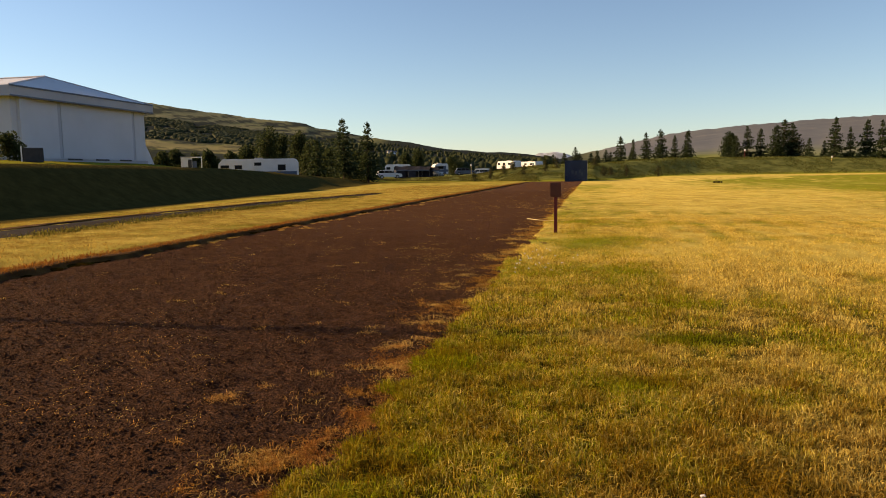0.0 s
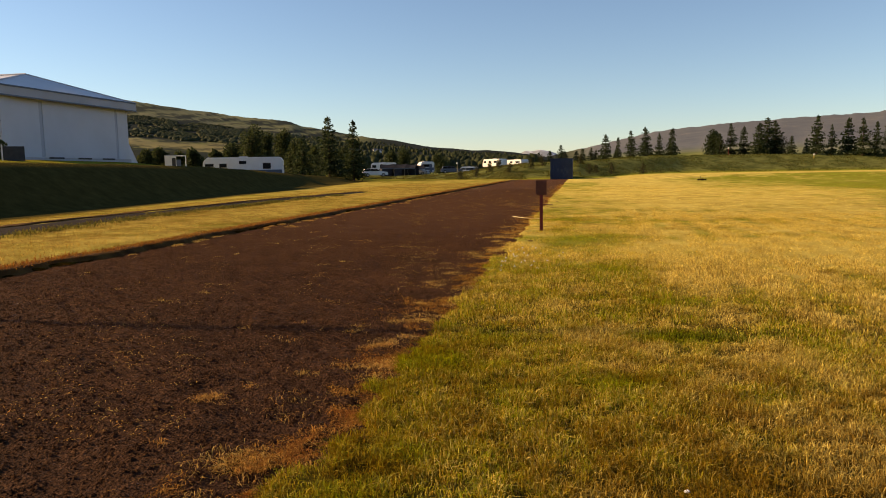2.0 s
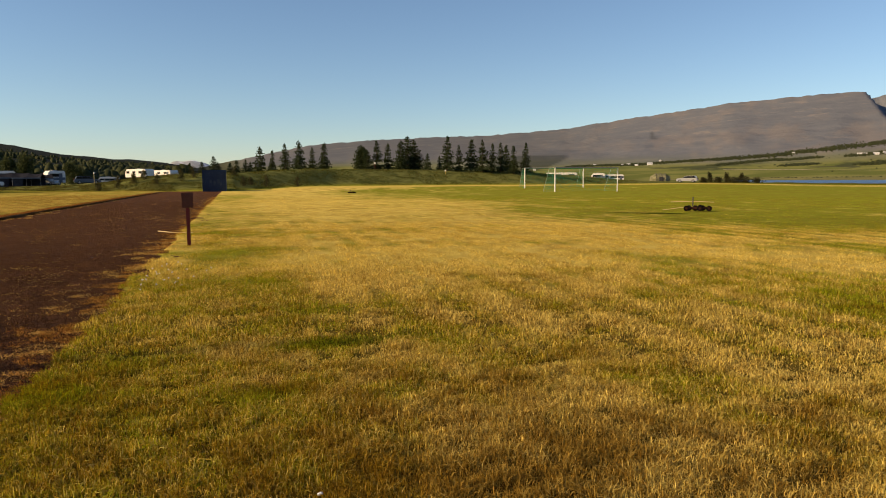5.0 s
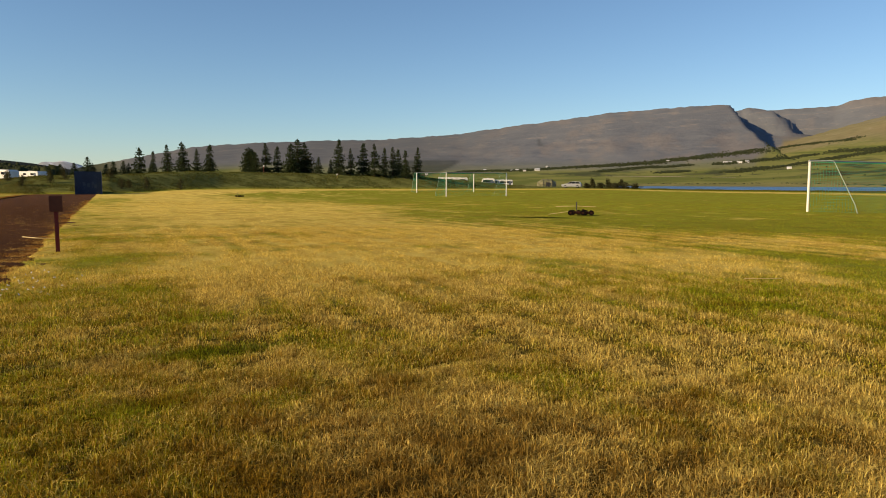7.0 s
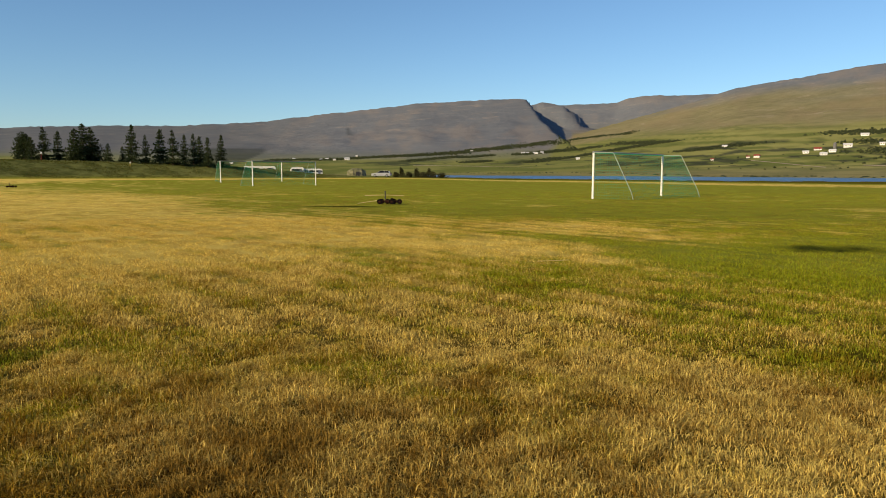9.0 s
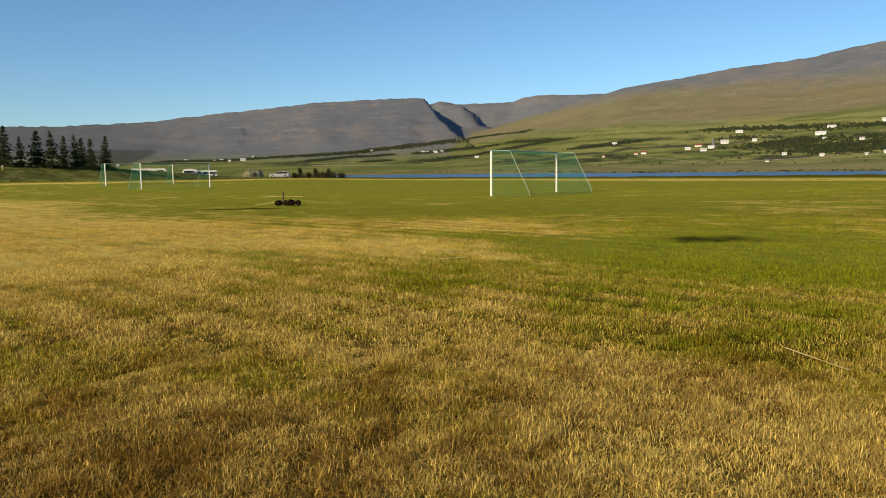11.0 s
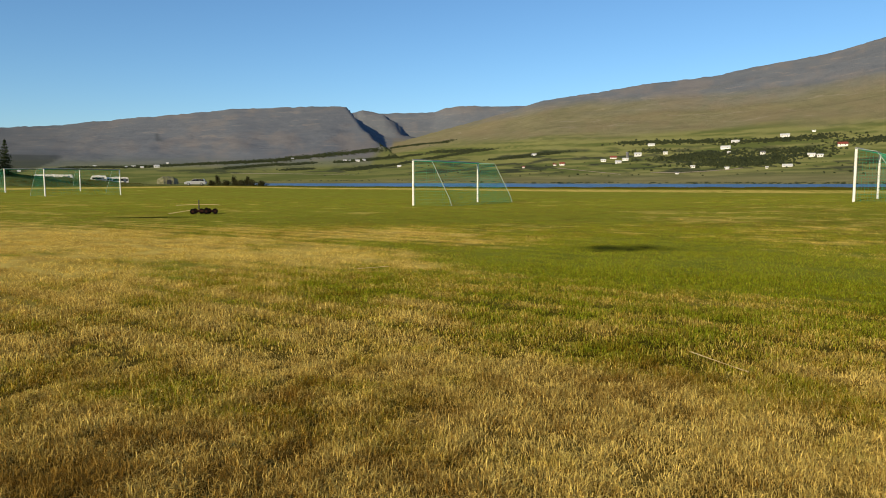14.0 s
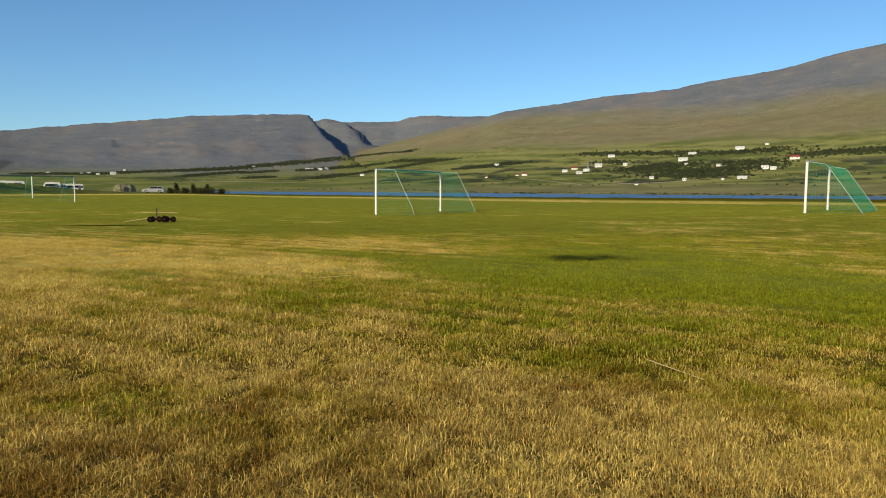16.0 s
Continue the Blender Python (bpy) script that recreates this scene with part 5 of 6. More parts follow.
def build_farms():
    R, G, P = M_REDROOF, M_GREYROOF, M_ROOF
    rows = ((-80.45, 1.78, 0.55, 1, R, 5), (-79.7, 1.55, 0.45, 1, P, 0), (-80.83, 1.42, 0.50, 1, P, 15), (-81.39, 1.62, 0.50, 1, P, -10), (-82.3, 1.95, 0.60, 1.6, P, 10), (-83.29, 2.73, 0.55, 1, P, 5), (-84.36, 2.07, 0.35, 1.4, P, 0),
            (-89.31, 2.88, 0.62, 0.8, P, 0), (-88.66, 2.41, 0.75, 1.2, P, -8), (-88.89, 2.06, 0.25, 1.4, P, 20), (-92.63, 3.2, 0.70, 1.4, P, 5), (-94.48, 3.51, 0.28, 1, P, 0), (-91.21, 1.95, 0.35, 1.8, G, 30), (-94.40, 1.74, 0.55, 1.4, P, 0), (-94.95, 1.72, 0.45, 1.2, P, 4),
            (-96.32, 2.46, 0.70, 1.6, R, 10), (-86.38, 1.03, 0.35, 1, P, 0), (-85.25, 0.56, 0.30, 0.8, G, 0), (-88.8, 0.88, 0.32, 1, P, 0), (-92.88, 1.05, 0.75, 0.5, P, 0), (-91.53, 0.95, 0.22, 0.8, P, 0),
            (-59.05, 1.62, 0.35, 1, P, 0), (-59.4, 1.62, 0.25, 1, P, 20), (-60.04, 1.62, 0.40, 1, P, 0), (-60.56, 1.66, 0.28, 1.4, P, 30), (-63.39, 1.18, 0.35, 1, P, 0), (-74.25, 2.06, 0.40, 1, P, 0), (-73.42, 1.08, 0.25, 1, R, 0), (-76.5, 1.28, 0.45, 1.2, R, -15), (-75.9, 1.25, 0.28, 1, R, 0),
            (-40.7, 1.08, 0.25, 1, P, 0), (-42.83, 1.05, 0.22, 1, P, 20), (-43.29, 1.08, 0.30, 1, P, 0), (-43.88, 1.04, 0.25, 1, P, 0), (-44.89, 1.08, 0.42, 1.5, P, 10), (-45.65, 1.37, 0.18, 1, P, 0), (-54.92, 1.76, 0.22, 1, P, 0), (-35.97, 0.72, 0.25, 1, P, 0))
    for az, el, span, storeys, roof, turn in rows:
        box_house(az, el, span, storeys, roof, turn, "white farm building with a rust-red roof" if roof is R else "white farm building on the far hillside")
    x, y, z, r = on_hill(-81.51, 1.85)
    silo = thing("silo", Matrix.Translation((x, y, z - 0.3)), "dark round farm silo beside a barn", "silo")
    part("tower", bar([(0, 0, 0), (0, 0, 7.0)], 1.9, 14), M_GREYROOF, silo)
    part("cap", bar([(0, 0, 7.0), (0, 0, 8.0)], 1.95, 14, 0.4), M_STEEL, silo, "domed steel cap")
    for az, el in ((4.2, 1.62), (3.85, 1.58)):
        box_house(az, el, 0.42, 1.6, G, 20, "pale house among the trees on the hillside")


def build_farm_roads():
    """Pale gravel farm roads draped over the lower slope."""
    for line in ([(-76.0, 1.02), (-76.73, 0.96), (-78.67, 0.75), (-81.13, 0.49)], [(-83.16, 0.66), (-85.15, 0.60), (-87.09, 0.70), (-89.14, 0.84), (-90.0, 0.95)], [(-50.0, 0.62), (-54.9, 0.58), (-60.0, 0.50)]):
        az = np.linspace(line[0][0], line[-1][0], 60)
        el = np.interp(-az, [-p[0] for p in line], [p[1] for p in line])
        c = np.array([on_hill(a, e, 440.0)[:2] for a, e in zip(az, el)])
        c = np.stack([np.convolve(np.pad(c[:, k], 4, mode="edge"), np.ones(9) / 9, "valid") for k in (0, 1)], -1)
        away = c / np.linalg.norm(c, axis=1, keepdims=True)
        rows = [c + away * q for q in (-5.0, 0.0, 5.0)]
        v = np.concatenate([np.column_stack([p, ground_z(p[:, 0], p[:, 1]) + 0.25]) for p in rows])
        i, j = np.meshgrid(np.arange(2), np.arange(59), indexing="ij")
        f = np.stack([i * 60 + j, (i + 1) * 60 + j, (i + 1) * 60 + j + 1, i * 60 + j + 1], -1).reshape(-1, 4)
        me = arrays_mesh("road", v, f)
        me.materials.append(M_ROAD)
        tagged(new("road", me), label="pale gravel farm road across the lower slope", category="road", kind="structure")


def build_hall():
    t = thing("sports_hall", Matrix.Identity(4), "large pale sports hall with a hipped metal roof", "building")
    B, U, V = Vector((-25.4, 60.9, 0)), Vector((-0.978, 0.208, 0)), Vector((-0.208, -0.978, 0))   # north-east corner, inwards, southwards
    at = lambda u, v, z: tuple(B + U * u + V * v + Vector((0, 0, z)))
    L, D = 14.2, 30.0

    def slab(name, u0, u1, v0, v1, z0, z1, mat_, parent, label=""):
        bm = bmesh.new()
        vs = [bm.verts.new(at(u, v, z)) for u in (u0, u1) for v in (v0, v1) for z in (z0, z1)]
        for q in ((0, 1, 3, 2), (4, 6, 7, 5), (0, 4, 5, 1), (2, 3, 7, 6), (0, 2, 6, 4), (1, 5, 7, 3)):
            bm.faces.new([vs[i] for i in q])
        bmesh.ops.recalc_face_normals(bm, faces=bm.faces)
        return part(name, bm, mat_, parent, label)
    east = slab("wall", 0, 0.35, 0, L, 1.9, 6.9, M_WALL, t, "pale rendered end wall")
    south = slab("wall", 0.35, D, L - 0.35, L, 1.9, 6.9, M_WALL, t, "pale rendered side wall")
    slab("wall", 0.35, D, 0, 0.35, 1.9, 6.9, M_WALL, t)
    slab("wall", D - 0.35, D, 0.35, L - 0.35, 1.9, 6.9, M_WALL, t)
    # raised panels with joints between them, pilaster and plinth
    for v0, v1 in ((0.05, 1.42), (1.72, 9.72), (10.06, 12.9)):
        slab("panel", -0.05, -0.002, v0, v1, 2.75, 6.7, M_WALL, east)
    for v0, v1 in ((1.44, 1.70), (9.74, 10.04)):
        slab("joint_strip", -0.02, -0.002, v0, v1, 2.75, 6.7, M_STRIP, east, "darker recessed joint")
    slab("pilaster", -0.25, -0.002, 12.95, 13.7, 2.2, 6.75, M_WALL, east)
    slab("plinth", -0.16, -0.002, 0.0, 12.9, 2.1, 2.70, M_FASCIA, east, "grey concrete plinth")
    for v0 in (2.2, 5.0, 8.0):
        slab("vent", -0.19, -0.162, v0, v0 + 1.5, 2.62, 2.74, M_DARK, east, "dark vent slot")
    # buttress at the north corner
    bm = bmesh.new()
    prof = [(-0.4, 1.9), (-1.5, 1.9), (-0.55, 3.4), (-0.4, 3.6), (0.0, 4.2), (0.0, 1.9)]
    a = [bm.verts.new(at(0.05, v, z)) for v, z in prof]
    b = [bm.verts.new(at(0.55, v, z)) for v, z in prof]
    bm.faces.new(a)
    bm.faces.new(b[::-1])
    for i in range(len(prof)):
        bm.faces.new((a[i], b[i], b[(i + 1) % len(prof)], a[(i + 1) % len(prof)]))
    bmesh.ops.recalc_face_normals(bm, faces=bm.faces)
    part("buttress", bm, M_WALL, t, "sloping concrete buttress")
    # window high in the side wall
    for u0 in (0.9, 4.5, 8.1):
        w = slab("window", u0, u0 + 2.6, L + 0.003, L + 0.05, 5.6, 6.4, M_DARK, south, "dark high window")
        slab("pane", u0 + 0.1, u0 + 2.5, L + 0.052, L + 0.06, 5.7, 6.3, M_GLASS, w)
    # fascia and hipped roof
    o = 0.55
    for q in ((-o, -o + 0.18, -o, L + o), (-o + 0.18, D + o, -o, -o + 0.18), (-o + 0.18, D + o, L + o - 0.18, L + o)):
        slab("fascia", q[0], q[1], q[2], q[3], 6.72, 7.40, M_FASCIA, t, "grey metal fascia")
    slab("gutter", -o - 0.06, -o - 0.003, -o, L + o, 7.34, 7.44, M_GREYBLUE, t, "blue-grey gutter")
    # dark strip along the fascia's foot stands in for its shadow line
    slab("drip_edge", -o - 0.03, -o - 0.003, -o, L + o, 6.70, 6.80, M_GREYBLUE, t)
    slab("soffit", -o + 0.19, D, -o + 0.19, L + o - 0.19, 6.92, 7.0, M_FASCIA, t)
    bm = bmesh.new()
    e = [bm.verts.new(at(*p)) for p in ((-o, -o, 7.41), (-o, L + o, 7.41), (D + o, L + o, 7.41), (D + o, -o, 7.41))]
    r0, r1 = bm.verts.new(at(3.3, L / 2, 9.02)), bm.verts.new(at(D - 3.3, L / 2, 9.02))
    for q in ((e[0], e[1], r0), (e[1], e[2], r1, r0), (e[2], e[3], r1), (e[3], e[0], r0, r1), (e[3], e[2], e[1], e[0])):
        bm.faces.new(q)
    bmesh.ops.recalc_face_normals(bm, faces=bm.faces)
    roof = part("roof", bm, M_ROOF, t, "pale standing-seam metal roof")
    ridge_bm = tube(bmesh.new(), [at(3.3, L / 2, 9.03), at(D - 3.3, L / 2, 9.03)], 0.09, 6)
    for v in (-o, L + o):
        tube(ridge_bm, [at(-o, v, 7.42), at(3.3, L / 2, 9.03)], 0.06, 6)
    part("ridge_cap", ridge_bm, M_FASCIA, roof)
    # folded windbreak screen on the terrace
    x, y = -23.56, 40.9
    s = thing("windbreak_screen", Matrix.Translation((x, y, gz(x, y))) @ Matrix.Rotation(radians(30), 4, "Z") @ Matrix.Diagonal((0.62, 1, 0.66, 1)), "brown boarded screen with white end post beside the hall", "screen")
    part("frame", block(-0.85, -0.04, 0, 0.85, 0.04, 1.25, 0.01), M_DARK, s, "dark brown frame")
    for k in range(7):
        part("board", block(-0.78 + 0.225 * k, -0.065, 0.08, -0.78 + 0.225 * k + 0.20, -0.042, 1.18), M_DARK, s)
    part("post", block(-1.0, -0.06, 0, -0.88, 0.06, 1.4, 0.01), M_WHITE, s, "white end post")


# ---------------------------------------------------------------- things on the pitch
def build_goal(name_label, x, y, turn, group, width=7.32, arm=1.15, deep=2.4, sag=0.03, knee=0.42, z0=None):
    """arm: length of the upper stays; sag: their fall; knee: height at which the slanting stays turn down."""
    z = gz(x, y) if z0 is None else z0
    t = thing("football_goal", Matrix.Translation((x, y, z)) @ Matrix.Rotation(radians(turn), 4, "Z"), name_label, "football goal", group)
    W, H = width, 2.44
    for px in (0, W):
        part("post", bar([(px, 0, -0.05), (px, 0, H)], 0.06, 12), M_POST_WHITE, t, "white round goal post")
    part("crossbar", bar([(-0.06, 0, H), (W + 0.06, 0, H)], 0.05, 12), M_BAR, t, "grey metal crossbar")
    for px in (0, W):
        part("stay", bar([(px, 0.02, H - 0.02), (px, arm, H - sag), (px, arm + 0.06, H - sag - 0.07), (px, deep - 0.14 * (knee > 0.1), knee), (px, deep, 0.02)], 0.016, 8), M_STAY, t, "thin pale bent net stay")
    # net: sides, roof and back
    bm = bmesh.new()
    prof = [(0.02, H - 0.06), (arm, H - sag - 0.05), (deep - 0.16 * (knee > 0.1), knee), (deep - 0.02, 0.02)]
    acc = [0.0]
    for (a, b), (c, d) in zip(prof, prof[1:]):
        acc.append(acc[-1] + hypot(c - a, d - b))
    pt = lambda s: (float(np.interp(s, acc, [p[0] for p in prof])), float(np.interp(s, acc, [p[1] for p in prof])))
    n = int(W / 0.14)
    for k in range(n + 1):
        px = W * k / n
        tube(bm, [(px, a, b) for a, b in prof], 0.0040, 3)
    m = int(acc[-1] / 0.14)
    for k in range(m + 1):
        a, b = pt(acc[-1] * k / m)
        pts = [(W * q / 8, a + 0.0, b - 0.05 * sin(pi * (q % 2) / 1.0)) for q in range(9)]
        tube(bm, pts, 0.0040, 3)
    for px in (0.0, W):
        for k in range(17):
            h = H * k / 17 + 0.05
            far = float(np.interp(h, [p[1] for p in prof[::-1]], [p[0] for p in prof[::-1]]))
            tube(bm, [(px, 0.03, h), (px, far, h)], 0.0040, 3)
        for k in range(1, 17):
            q = deep * k / 17
            top = float(np.interp(q, [p[0] for p in prof], [p[1] for p in prof]))
            tube(bm, [(px, q, 0.02), (px, q, top)], 0.0040, 3)
    part("net", bm, M_NET, t, "green knotted cord net")
    return t


def build_pitch_things():
    build_goal("white football goal with a green cord net", 41.85, 15.2, 172, "football goals")
    build_goal("white football goal seen obliquely, with a green net", *polar(-98.75, 45.0), 164.1, "football goals", arm=0.80, deep=2.35, sag=0.16, knee=0.06)
    # two goals parked one behind the other at the far side
    build_goal("far white football goal with a green net", *polar(-37.7, 71.6), -8.4, "football goals")
    build_goal("farther white football goal parked behind another", *polar(-35.28, 85.5), -20, "football goals")
    # marker post beside the track
    t = thing("marker_post", Matrix.Translation((2.37, 14.74, gz(2.37, 14.74))) @ Matrix.Rotation(radians(-9), 4, "Z"), "red wooden marker post with a square brown board", "sign post")
    part("post", block(-0.035, -0.035, -0.2, 0.035, 0.035, 0.80, 0.006), M_RED, t, "red painted square post")
    part("board", block(-0.11, -0.062, 0.76, 0.11, -0.037, 1.06, 0.006), M_BROWN, t, "square brown board")
    # pale slat lying by the track
    t = thing("wooden_slat", Matrix.Identity(4), "pale bent wooden slat lying at the track's edge", "slat")
    part("slat", bar([(2.25, 18.75, 0.05), (2.5, 18.35, 0.035), (2.95, 18.0, 0.03)], 0.012, 6), M_STRAW, t)
    t = thing("straw_stalk", Matrix.Identity(4), "long pale straw stalk lying in the grass", "stalk")
    part("stalk", bar([(5.68, 0.16, 0.040), (5.47, 0.01, 0.050), (5.23, -0.24, 0.040)], 0.0035, 5), M_STRAW, t)
    t = thing("straw_stalk", Matrix.Identity(4), "short pale straw stalk lying in the grass", "stalk")
    part("stalk", bar([(9.0, 4.9, 0.05), (9.4, 4.6, 0.055)], 0.004, 5), M_STRAW, t)
    # a pale pebble in the turf, and a few white clover heads at the edge of the track
    x, y = 1.0, 2.62
    t = thing("pebble", Matrix.Translation((x, y, 0.03)), "small pale pebble lying in the grass", "pebble")
    bm = bmesh.new()
    bmesh.ops.create_icosphere(bm, subdivisions=2, radius=0.010)
    for v in bm.verts:
        v.co = Vector((v.co.x * 1.25, v.co.y, v.co.z * 0.7)) * (1 + 0.12 * sin(9 * v.co.x * 60 + v.co.y * 80))
    part("stone", bm, M_WHITE, t)
    cs = []
    for k in range(26):
        u, v = TRACK_R + 0.15 + abs(RNG.normal(0, 0.28)), 8.4 + 3.2 * RNG.random()
        x, y = xy(u, v)
        cs += [(x + RNG.normal(0, 0.006), y + RNG.normal(0, 0.006), gz(x, y) + 0.045 + RNG.normal(0, 0.005)) for _ in range(9)]
    cs = np.array(cs)
    me = spray_mesh("clover_heads", cs, RNG.normal(0, 1, cs.shape), np.full(len(cs), 0.015), np.full(len(cs), 0.005))
    me.materials.append(M_WHITE)
    tagged(new("clover_heads", me), label="small white clover heads in the turf edge", category="flowers", kind="stuff")
    # wheeled sprinklers
    for (x, y, turn, label) in ((22.37, 19.69, -47, "black four-wheeled lawn sprinkler with an upright nozzle and long arms"), (24.9, 63.8, -20, "small dark wheeled sprinkler far out on the pitch")):
        t = thing("lawn_sprinkler", Matrix.Translation((x, y, gz(x, y) + 0.01)) @ Matrix.Rotation(radians(turn), 4, "Z") @ Matrix.Scale(1.0 if x < 24 else 0.75, 4), label, "sprinkler", "lawn sprinklers")
        for wx, wy in ((-0.40, -0.2), (-0.30, 0.2), (-0.06, 0.16), (0.10, -0.2), (0.22, 0.2), (0.44, -0.16)):
            w = part("wheel", bar([(wx, wy - 0.05, 0.115), (wx, wy + 0.05, 0.115)], 0.11, 18), M_TYRE, t, "black rubber wheel")
            part("hub", bar([(wx, wy - 0.06, 0.115), (wx, wy + 0.06, 0.115)], 0.05, 10), M_RUSTY, w, "rusty wheel hub")
        part("chassis", block(-0.44, -0.14, 0.07, 0.48, 0.14, 0.17, 0.02), M_RUSTY, t, "rusty iron chassis")
        part("hose_reel", bar([(0.12, -0.12, 0.18), (0.12, 0.12, 0.18)], 0.08, 14), M_TYRE, t, "coiled black hose")
        part("riser", bar([(-0.16, 0, 0.20), (-0.16, 0, 0.56)], 0.024, 8), M_DARK, t, "upright riser pipe")
        part("arm", bar([(-1.0, 0.04, 0.36), (-0.16, 0, 0.39), (0.62, -0.04, 0.36)], 0.011, 6), M_STRAW, t, "thin yellow spray arm")
        part("tow_bar", bar([(-0.46, 0, 0.16), (-1.3, -0.1, 0.04)], 0.012, 6), M_STRAW, t, "pale tow bar")
    # blue container at the end of the track
    x, y = polar(-10.72, 89.0)
    t = thing("shipping_container", Matrix.Translation((x, y, gz(x, y) - 0.08)) @ Matrix.Rotation(radians(-12), 4, "Z"), "dark blue steel container with faded patches", "container")
    part("body", block(-1.36, 0, 0.05, 1.36, 6.0, 2.74, 0.03), M_BLUE, t)
    for k in range(13):
        part("rib", block(-1.28 + 0.205 * k, -0.045, 0.15, -1.28 + 0.205 * k + 0.10, -0.003, 2.62), M_BLUE, t)
    for px in (-1.36, 1.26):
        part("corner_post", block(px, -0.07, 0.0, px + 0.10, 0.04, 2.78), M_BLUE, t)
    for k, (px, pz) in enumerate(((-0.55, 1.15), (-0.1, 1.0), (0.35, 1.2), (0.6, 0.9))):
        part("faded_patch", block(px, -0.052, pz, px + 0.26, -0.047, pz + 0.42), M_FADED, t)
    # light mast beside the path, out of view, added for the shadow it casts
    x, y = -22.5, 10.42
    t = thing("light_mast", Matrix.Translation((x, y, gz(x, y))), "tall steel light mast on the bank, out of view, casting a shadow band", "mast")
    part("pole", bar([(0, 0, -0.3), (0, 0, 9.4)], 0.075, 12, 0.048), M_STEEL, t)
    part("cap", bar([(0, 0, 9.4), (0, 0, 9.5)], 0.07, 10, 0.03), M_DARK, t)


# ---------------------------------------------------------------- camp ground
def build_caravan(az, r, length, height, turn, label, z=None, kind="caravan", stripe=M_GREYBLUE, wide=2.3, panes=None):
    x, y = polar(az, r)
    z = gz(x, y) if z is None else z
    t = thing(kind, Matrix.Translation((x, y, z)) @ Matrix.Rotation(radians(az + turn), 4, "Z"), label, "caravan" if kind == "caravan" else "camper", "parked caravans")
    L, H = length / 2, height
    prof = [(-L, 0.45), (L, 0.45), (L, H - 0.35), (L - 0.25, H), (-L + 0.55, H), (-L + 0.15, H - 0.45), (-L, 1.2)]
    part("body", extrude_profile(prof, -wide / 2, wide / 2, 0.05), M_WHITE, t, "white caravan body")
    part("stripe", block(-L * 0.35, -wide / 2 - 0.012, 0.95, L - 0.1, -wide / 2 - 0.004, 1.45), stripe, t, "grey side stripe")
    for cx, half, z0, z1 in panes or [(cx, 0.45, H * 0.58, H * 0.80) for cx in np.linspace(-L + 0.9, L - 1.6, 3)]:
        w = part("window", block(cx - half, -wide / 2 - 0.03, z0, cx + half, -wide / 2 - 0.014, z1, 0.006), M_DARK, t, "dark acrylic window")
        part("pane", block(cx - half + 0.05, -wide / 2 - 0.036, z0 + 0.05, cx + half - 0.05, -wide / 2 - 0.031, z1 - 0.05), M_GLASS, w)
    if not panes:
        part("door", block(L - 1.15, -wide / 2 - 0.03, 0.5, L - 0.55, -wide / 2 - 0.014, H * 0.82, 0.005), M_GREYBLUE, t)
    part("roof_vent", block(-0.4, -0.3, H - 0.01, 0.4, 0.3, H + 0.12, 0.02), M_FASCIA, t)
    for s in (-1, 1):
        wheel_parts(t, 0.25 * L, s * (wide / 2 - 0.13), 0.33, 0.33, 0.2)
        if kind != "caravan":
            wheel_parts(t, -0.65 * L, s * (wide / 2 - 0.13), 0.33, 0.33, 0.2)
    if kind == "caravan":
        part("drawbar", bar([(-L, 0, 0.5), (-L - 1.0, 0, 0.42)], 0.04, 6), M_STEEL, t)
    return t


def build_car(az, r, turn, label, paint, z=None):
    x, y = polar(az, r)
    z = gz(x, y) if z is None else z
    t = thing("estate_car", Matrix.Translation((x, y, z)) @ Matrix.Rotation(radians(az + turn), 4, "Z"), label, "car", "parked cars")
    low = [(-2.25, 0.28), (2.25, 0.28), (2.3, 0.62), (2.15, 0.86), (1.1, 0.98), (-2.15, 1.0), (-2.3, 0.7)]
    part("body", extrude_profile(low, -0.9, 0.9, 0.05), paint, t)
    cabin = [(-2.05, 0.99), (1.05, 0.97), (0.35, 1.44), (-0.2, 1.5), (-1.5, 1.49), (-1.85, 1.40)]
    part("cabin", extrude_profile(cabin, -0.78, 0.78, 0.04), paint, t)
    for q in (-1, 1):
        for pr in ([(-1.95, 1.00), (-0.95, 1.00), (-0.95, 1.42), (-1.75, 1.40)], [(-0.90, 1.00), (-0.08, 1.00), (-0.08, 1.44), (-0.90, 1.43)], [(-0.04, 1.00), (0.92, 1.00), (0.30, 1.40), (-0.04, 1.44)]):
            part("window", extrude_profile(pr, q * 0.782 - 0.008, q * 0.782 + 0.008), M_GLASS, t)
        for wx in (-1.4, 1.42):
            wheel_parts(t, wx, q * 0.83, 0.33, 0.33, 0.21)
        part("headlight", block(2.16, q * 0.62 - 0.18, 0.64, 2.31, q * 0.62 + 0.18, 0.78, 0.02), M_GLASS, t)
        part("tail_light", block(-2.32, q * 0.72 - 0.12, 0.70, -2.2, q * 0.72 + 0.12, 0.98, 0.02), M_RED, t)
    part("windscreen", block(0.55, -0.66, 1.06, 0.62, 0.66, 1.30), M_GLASS, t)
    return t


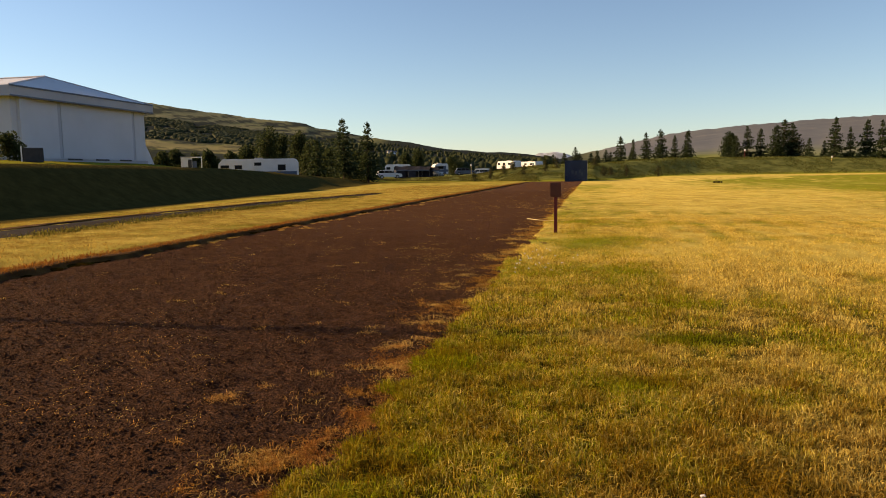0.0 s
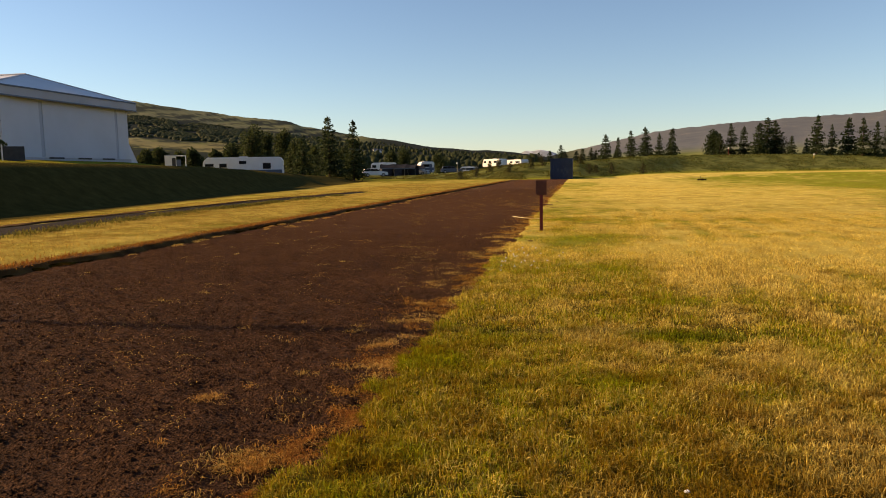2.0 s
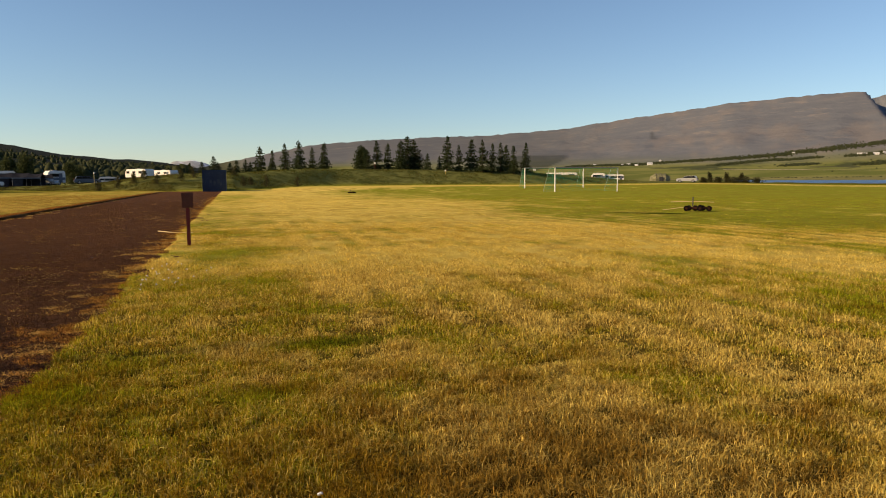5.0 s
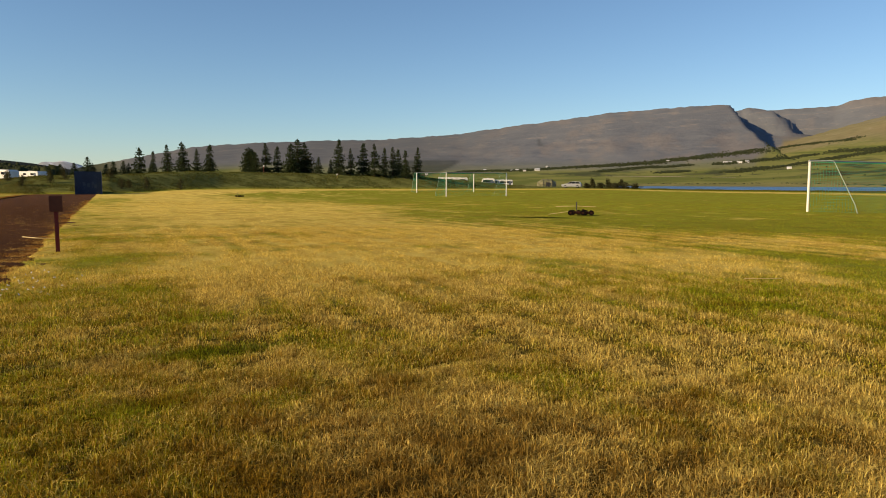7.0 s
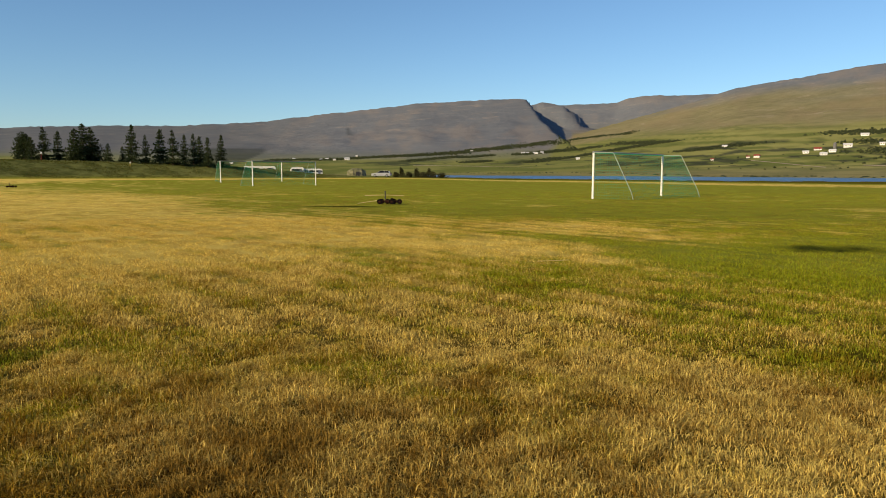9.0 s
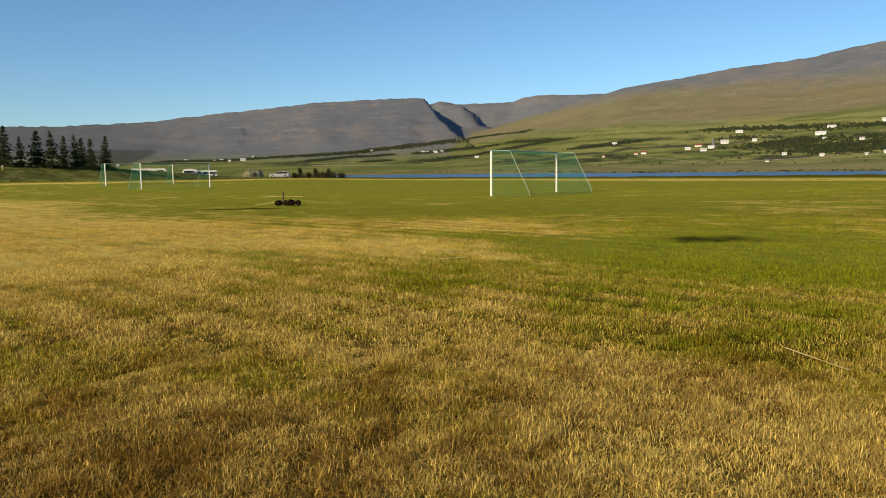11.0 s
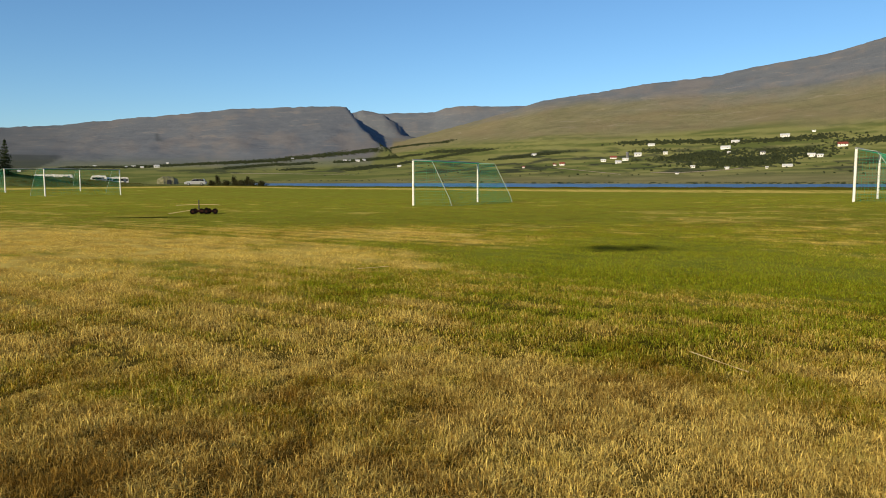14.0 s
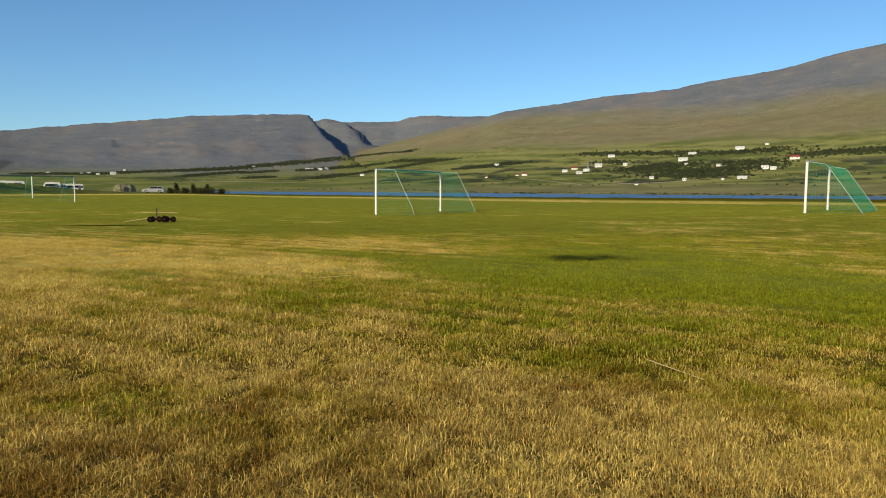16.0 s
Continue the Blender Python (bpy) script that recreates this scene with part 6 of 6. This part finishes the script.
def build_tent(az, r, length, height, wide, turn, label, cloth):
    x, y = polar(az, r)
    t = thing("tent", Matrix.Translation((x, y, gz(x, y))) @ Matrix.Rotation(radians(az + turn), 4, "Z"), label, "tent", "tents")
    bm = bmesh.new()
    n, m = 9, 9
    vs = []
    for i in range(n):
        f = i / (n - 1)
        row = []
        for j in range(m):
            a = pi * j / (m - 1)
            s = 1 - 0.35 * abs(2 * f - 1) ** 3 - 0.06 * (i % 2)
            row.append(bm.verts.new((-length / 2 + length * f, -cos(a) * wide / 2 * s, max(0, sin(a)) ** 0.75 * height * s)))
        vs.append(row)
    for i in range(n - 1):
        for j in range(m - 1):
            bm.faces.new((vs[i][j], vs[i + 1][j], vs[i + 1][j + 1], vs[i][j + 1]))
    bm.faces.new(vs[0])
    bm.faces.new(vs[-1][::-1])
    part("canopy", bm, cloth, t)
    for f in (0.25, 0.5, 0.75):
        xk = -length / 2 + length * f
        part("pole", bar([(xk, -cos(pi * j / 8) * wide / 2 * 0.98, max(0, sin(pi * j / 8)) ** 0.75 * height * 0.985 + 0.02) for j in range(9)], 0.02, 5), M_DARK, t)
    part("door_flap", block(-0.45, -wide / 2 * 0.985, 0.02, 0.45, -wide / 2 * 0.93, height * 0.55), M_DARK, t)
    return t


def build_awning(az, r, length, height, wide, turn, label, cloth):
    """A camping awning: a peaked canopy with a sagging ridge on poles, closed at the back and one end."""
    x, y = polar(az, r)
    t = thing("awning", Matrix.Translation((x, y, gz(x, y))) @ Matrix.Rotation(radians(az + turn), 4, "Z"), label, "awning", "tents")
    L, W, eave = length / 2, wide / 2, height * 0.66
    bm = bmesh.new()
    rows = []
    for i in range(9):
        f = i / 8
        sag = 0.16 * sin(pi * ((f * 2) % 1.0))
        rows.append([bm.verts.new((-L + length * f, q * (W + 0.12), eave + (height - eave) * (1 - abs(q)) - sag * (1 - 0.5 * abs(q)))) for q in (-1, -0.5, 0, 0.5, 1)])
    for a, b in zip(rows, rows[1:]):
        for j in range(4):
            bm.faces.new((a[j], b[j], b[j + 1], a[j + 1]))
    bmesh.ops.solidify(bm, geom=bm.faces[:], thickness=0.02)
    part("canopy", bm, cloth, t, "dark peaked canopy")
    part("back_wall", block(-L, W - 0.02, 0.0, L, W + 0.01, eave - 0.03), cloth, t)
    part("end_wall", block(-L - 0.01, -W, 0.0, -L + 0.02, W - 0.03, eave - 0.03), cloth, t)
    part("side_flap", block(-L + 0.03, -W, 0.0, -L * 0.25, -W + 0.03, eave - 0.03), cloth, t)
    for px in (-L * 0.98, 0.0, L * 0.98):
        part("pole", bar([(px, -W - 0.06, 0.0), (px, -W - 0.06, eave)], 0.025, 6), M_STEEL, t)
    part("valance", block(-L, -W - 0.13, eave - 0.22, L, -W - 0.11, eave - 0.01), M_GREYBLUE, t, "grey-blue valance")
    return t


def build_camp():
    build_caravan(14.5, 76, 8.0, 2.75, -6, "long white motorhome with grey stripe behind the bank", 0.25, "motorhome", wide=2.4, panes=[(-3.25, 0.42, 1.82, 2.12), (-1.92, 0.36, 1.72, 2.12), (0.02, 0.36, 2.05, 2.38), (2.40, 0.40, 1.55, 2.15)])
    # small white hut with a dark doorway behind the bank
    x, y = polar(19.5, 78.0)
    t = thing("shed", Matrix.Translation((x, y, 1.3)) @ Matrix.Rotation(radians(19), 4, "Z"), "small white hut with an open white frame beside it", "hut")
    part("wall", block(-1.0, 0, -1.0, 0.1, 1.6, 1.98), M_WHITE, t)
    part("roof", block(-1.06, -0.06, 1.98, 0.16, 1.66, 2.06, 0.02), M_FASCIA, t)
    part("door", block(-0.30, -0.03, 0.1, 0.06, -0.004, 1.75), M_DARK, t)
    part("screen", block(0.12, 0.7, -1.0, 0.55, 0.76, 1.6), M_GREYBLUE, t, "grey panel")
    part("beam", block(0.1, -0.05, 1.92, 1.08, 0.05, 2.04), M_WHITE, t, "white beam of an open frame")
    part("post", block(0.98, -0.05, -1.0, 1.08, 0.05, 1.92), M_WHITE, t, "white post")
    build_caravan(0.2, 152, 3.2, 2.7, 20, "white camper van at the camp ground", None, "motorhome")
    build_caravan(-5.4, 165, 6.2, 2.2, -50, "white caravan behind the grassy bank", 1.6, stripe=M_WHITE)
    build_caravan(-7.1, 168, 6.6, 1.9, -50, "low white caravan behind the grassy bank", 1.7, stripe=M_WHITE)
    build_caravan(-3.3, 175, 4.5, 1.8, 0, "low dark-windowed trailer at the camp ground", 0.4)
    build_car(4.3, 128, 8, "white estate car parked beside the spruces", M_WHITE, 0.40)
    build_car(0.8, 150, -25, "pale car parked between tents", M_SILVER, 0.45)
    build_car(7.0, 134, 30, "pale car half hidden by the spruces", M_SILVER, 0.5)
    build_awning(2.75, 148, 5.5, 2.5, 4.0, 5, "dark blue peaked awning beside a caravan", M_TENT)
    build_awning(1.75, 146, 4.5, 2.3, 3.6, -12, "dark blue peaked awning with open front", M_TENT)
    build_awning(0.95, 150, 3.2, 2.1, 3.0, 10, "small dark awning between parked cars", M_TENT)
    build_car(-1.9, 150, 5, "dark estate car parked at the camp ground", M_GREYBLUE, 0.75)
    build_caravan(3.6, 165, 6.0, 2.9, 0, "white caravan behind the tents", 0.5)
    # beyond the parked goals
    build_caravan(-38.1, 186, 8.2, 2.2, -4, "long white caravan beyond the pitch", 0.75)
    build_caravan(-41.0, 190, 3.6, 2.2, 0, "white caravan front beyond the pitch", 0.55)
    build_caravan(-42.2, 192, 5.2, 1.9, 5, "dark-sided trailer beyond the pitch", 0.5, stripe=M_DARK)
    build_car(-47.7, 168, 170, "silver estate car parked by the river scrub", M_SILVER)
    build_tent(-45.7, 176, 4.4, 1.9, 3.4, 10, "mottled olive canvas tent beside a car", M_CANVAS)
    # posts
    for az, r, h, mat_, label in ((-2.36, 118, 1.5, M_STRAW, "pale marker pole beside the track's end"), (-28.85, 130, 0.55, M_YELLOW, "yellow and white marker on the bank"), (-23.15, 131, 1.1, M_RED, "red marker post on the bank")):
        x, y, z = stand(az, r)
        t = thing("marker_pole", Matrix.Translation((x, y, z)), label, "pole", "marker poles")
        part("pole", bar([(0, 0, -0.2), (0, 0, h)], 0.05, 8), mat_, t)
        part("cap", bar([(0, 0, h), (0, 0, h + 0.25)], 0.11, 8), M_WHITE, t)


build_ground()
build_track()
build_turf_edge()
build_path()
build_river()
build_hall()
build_pitch_things()
build_camp()
build_farms()
build_farm_roads()
build_trees()
build_litter()
build_far_woods()
build_tufts()
build_grit()
build_grass()
build_hill_scrub()
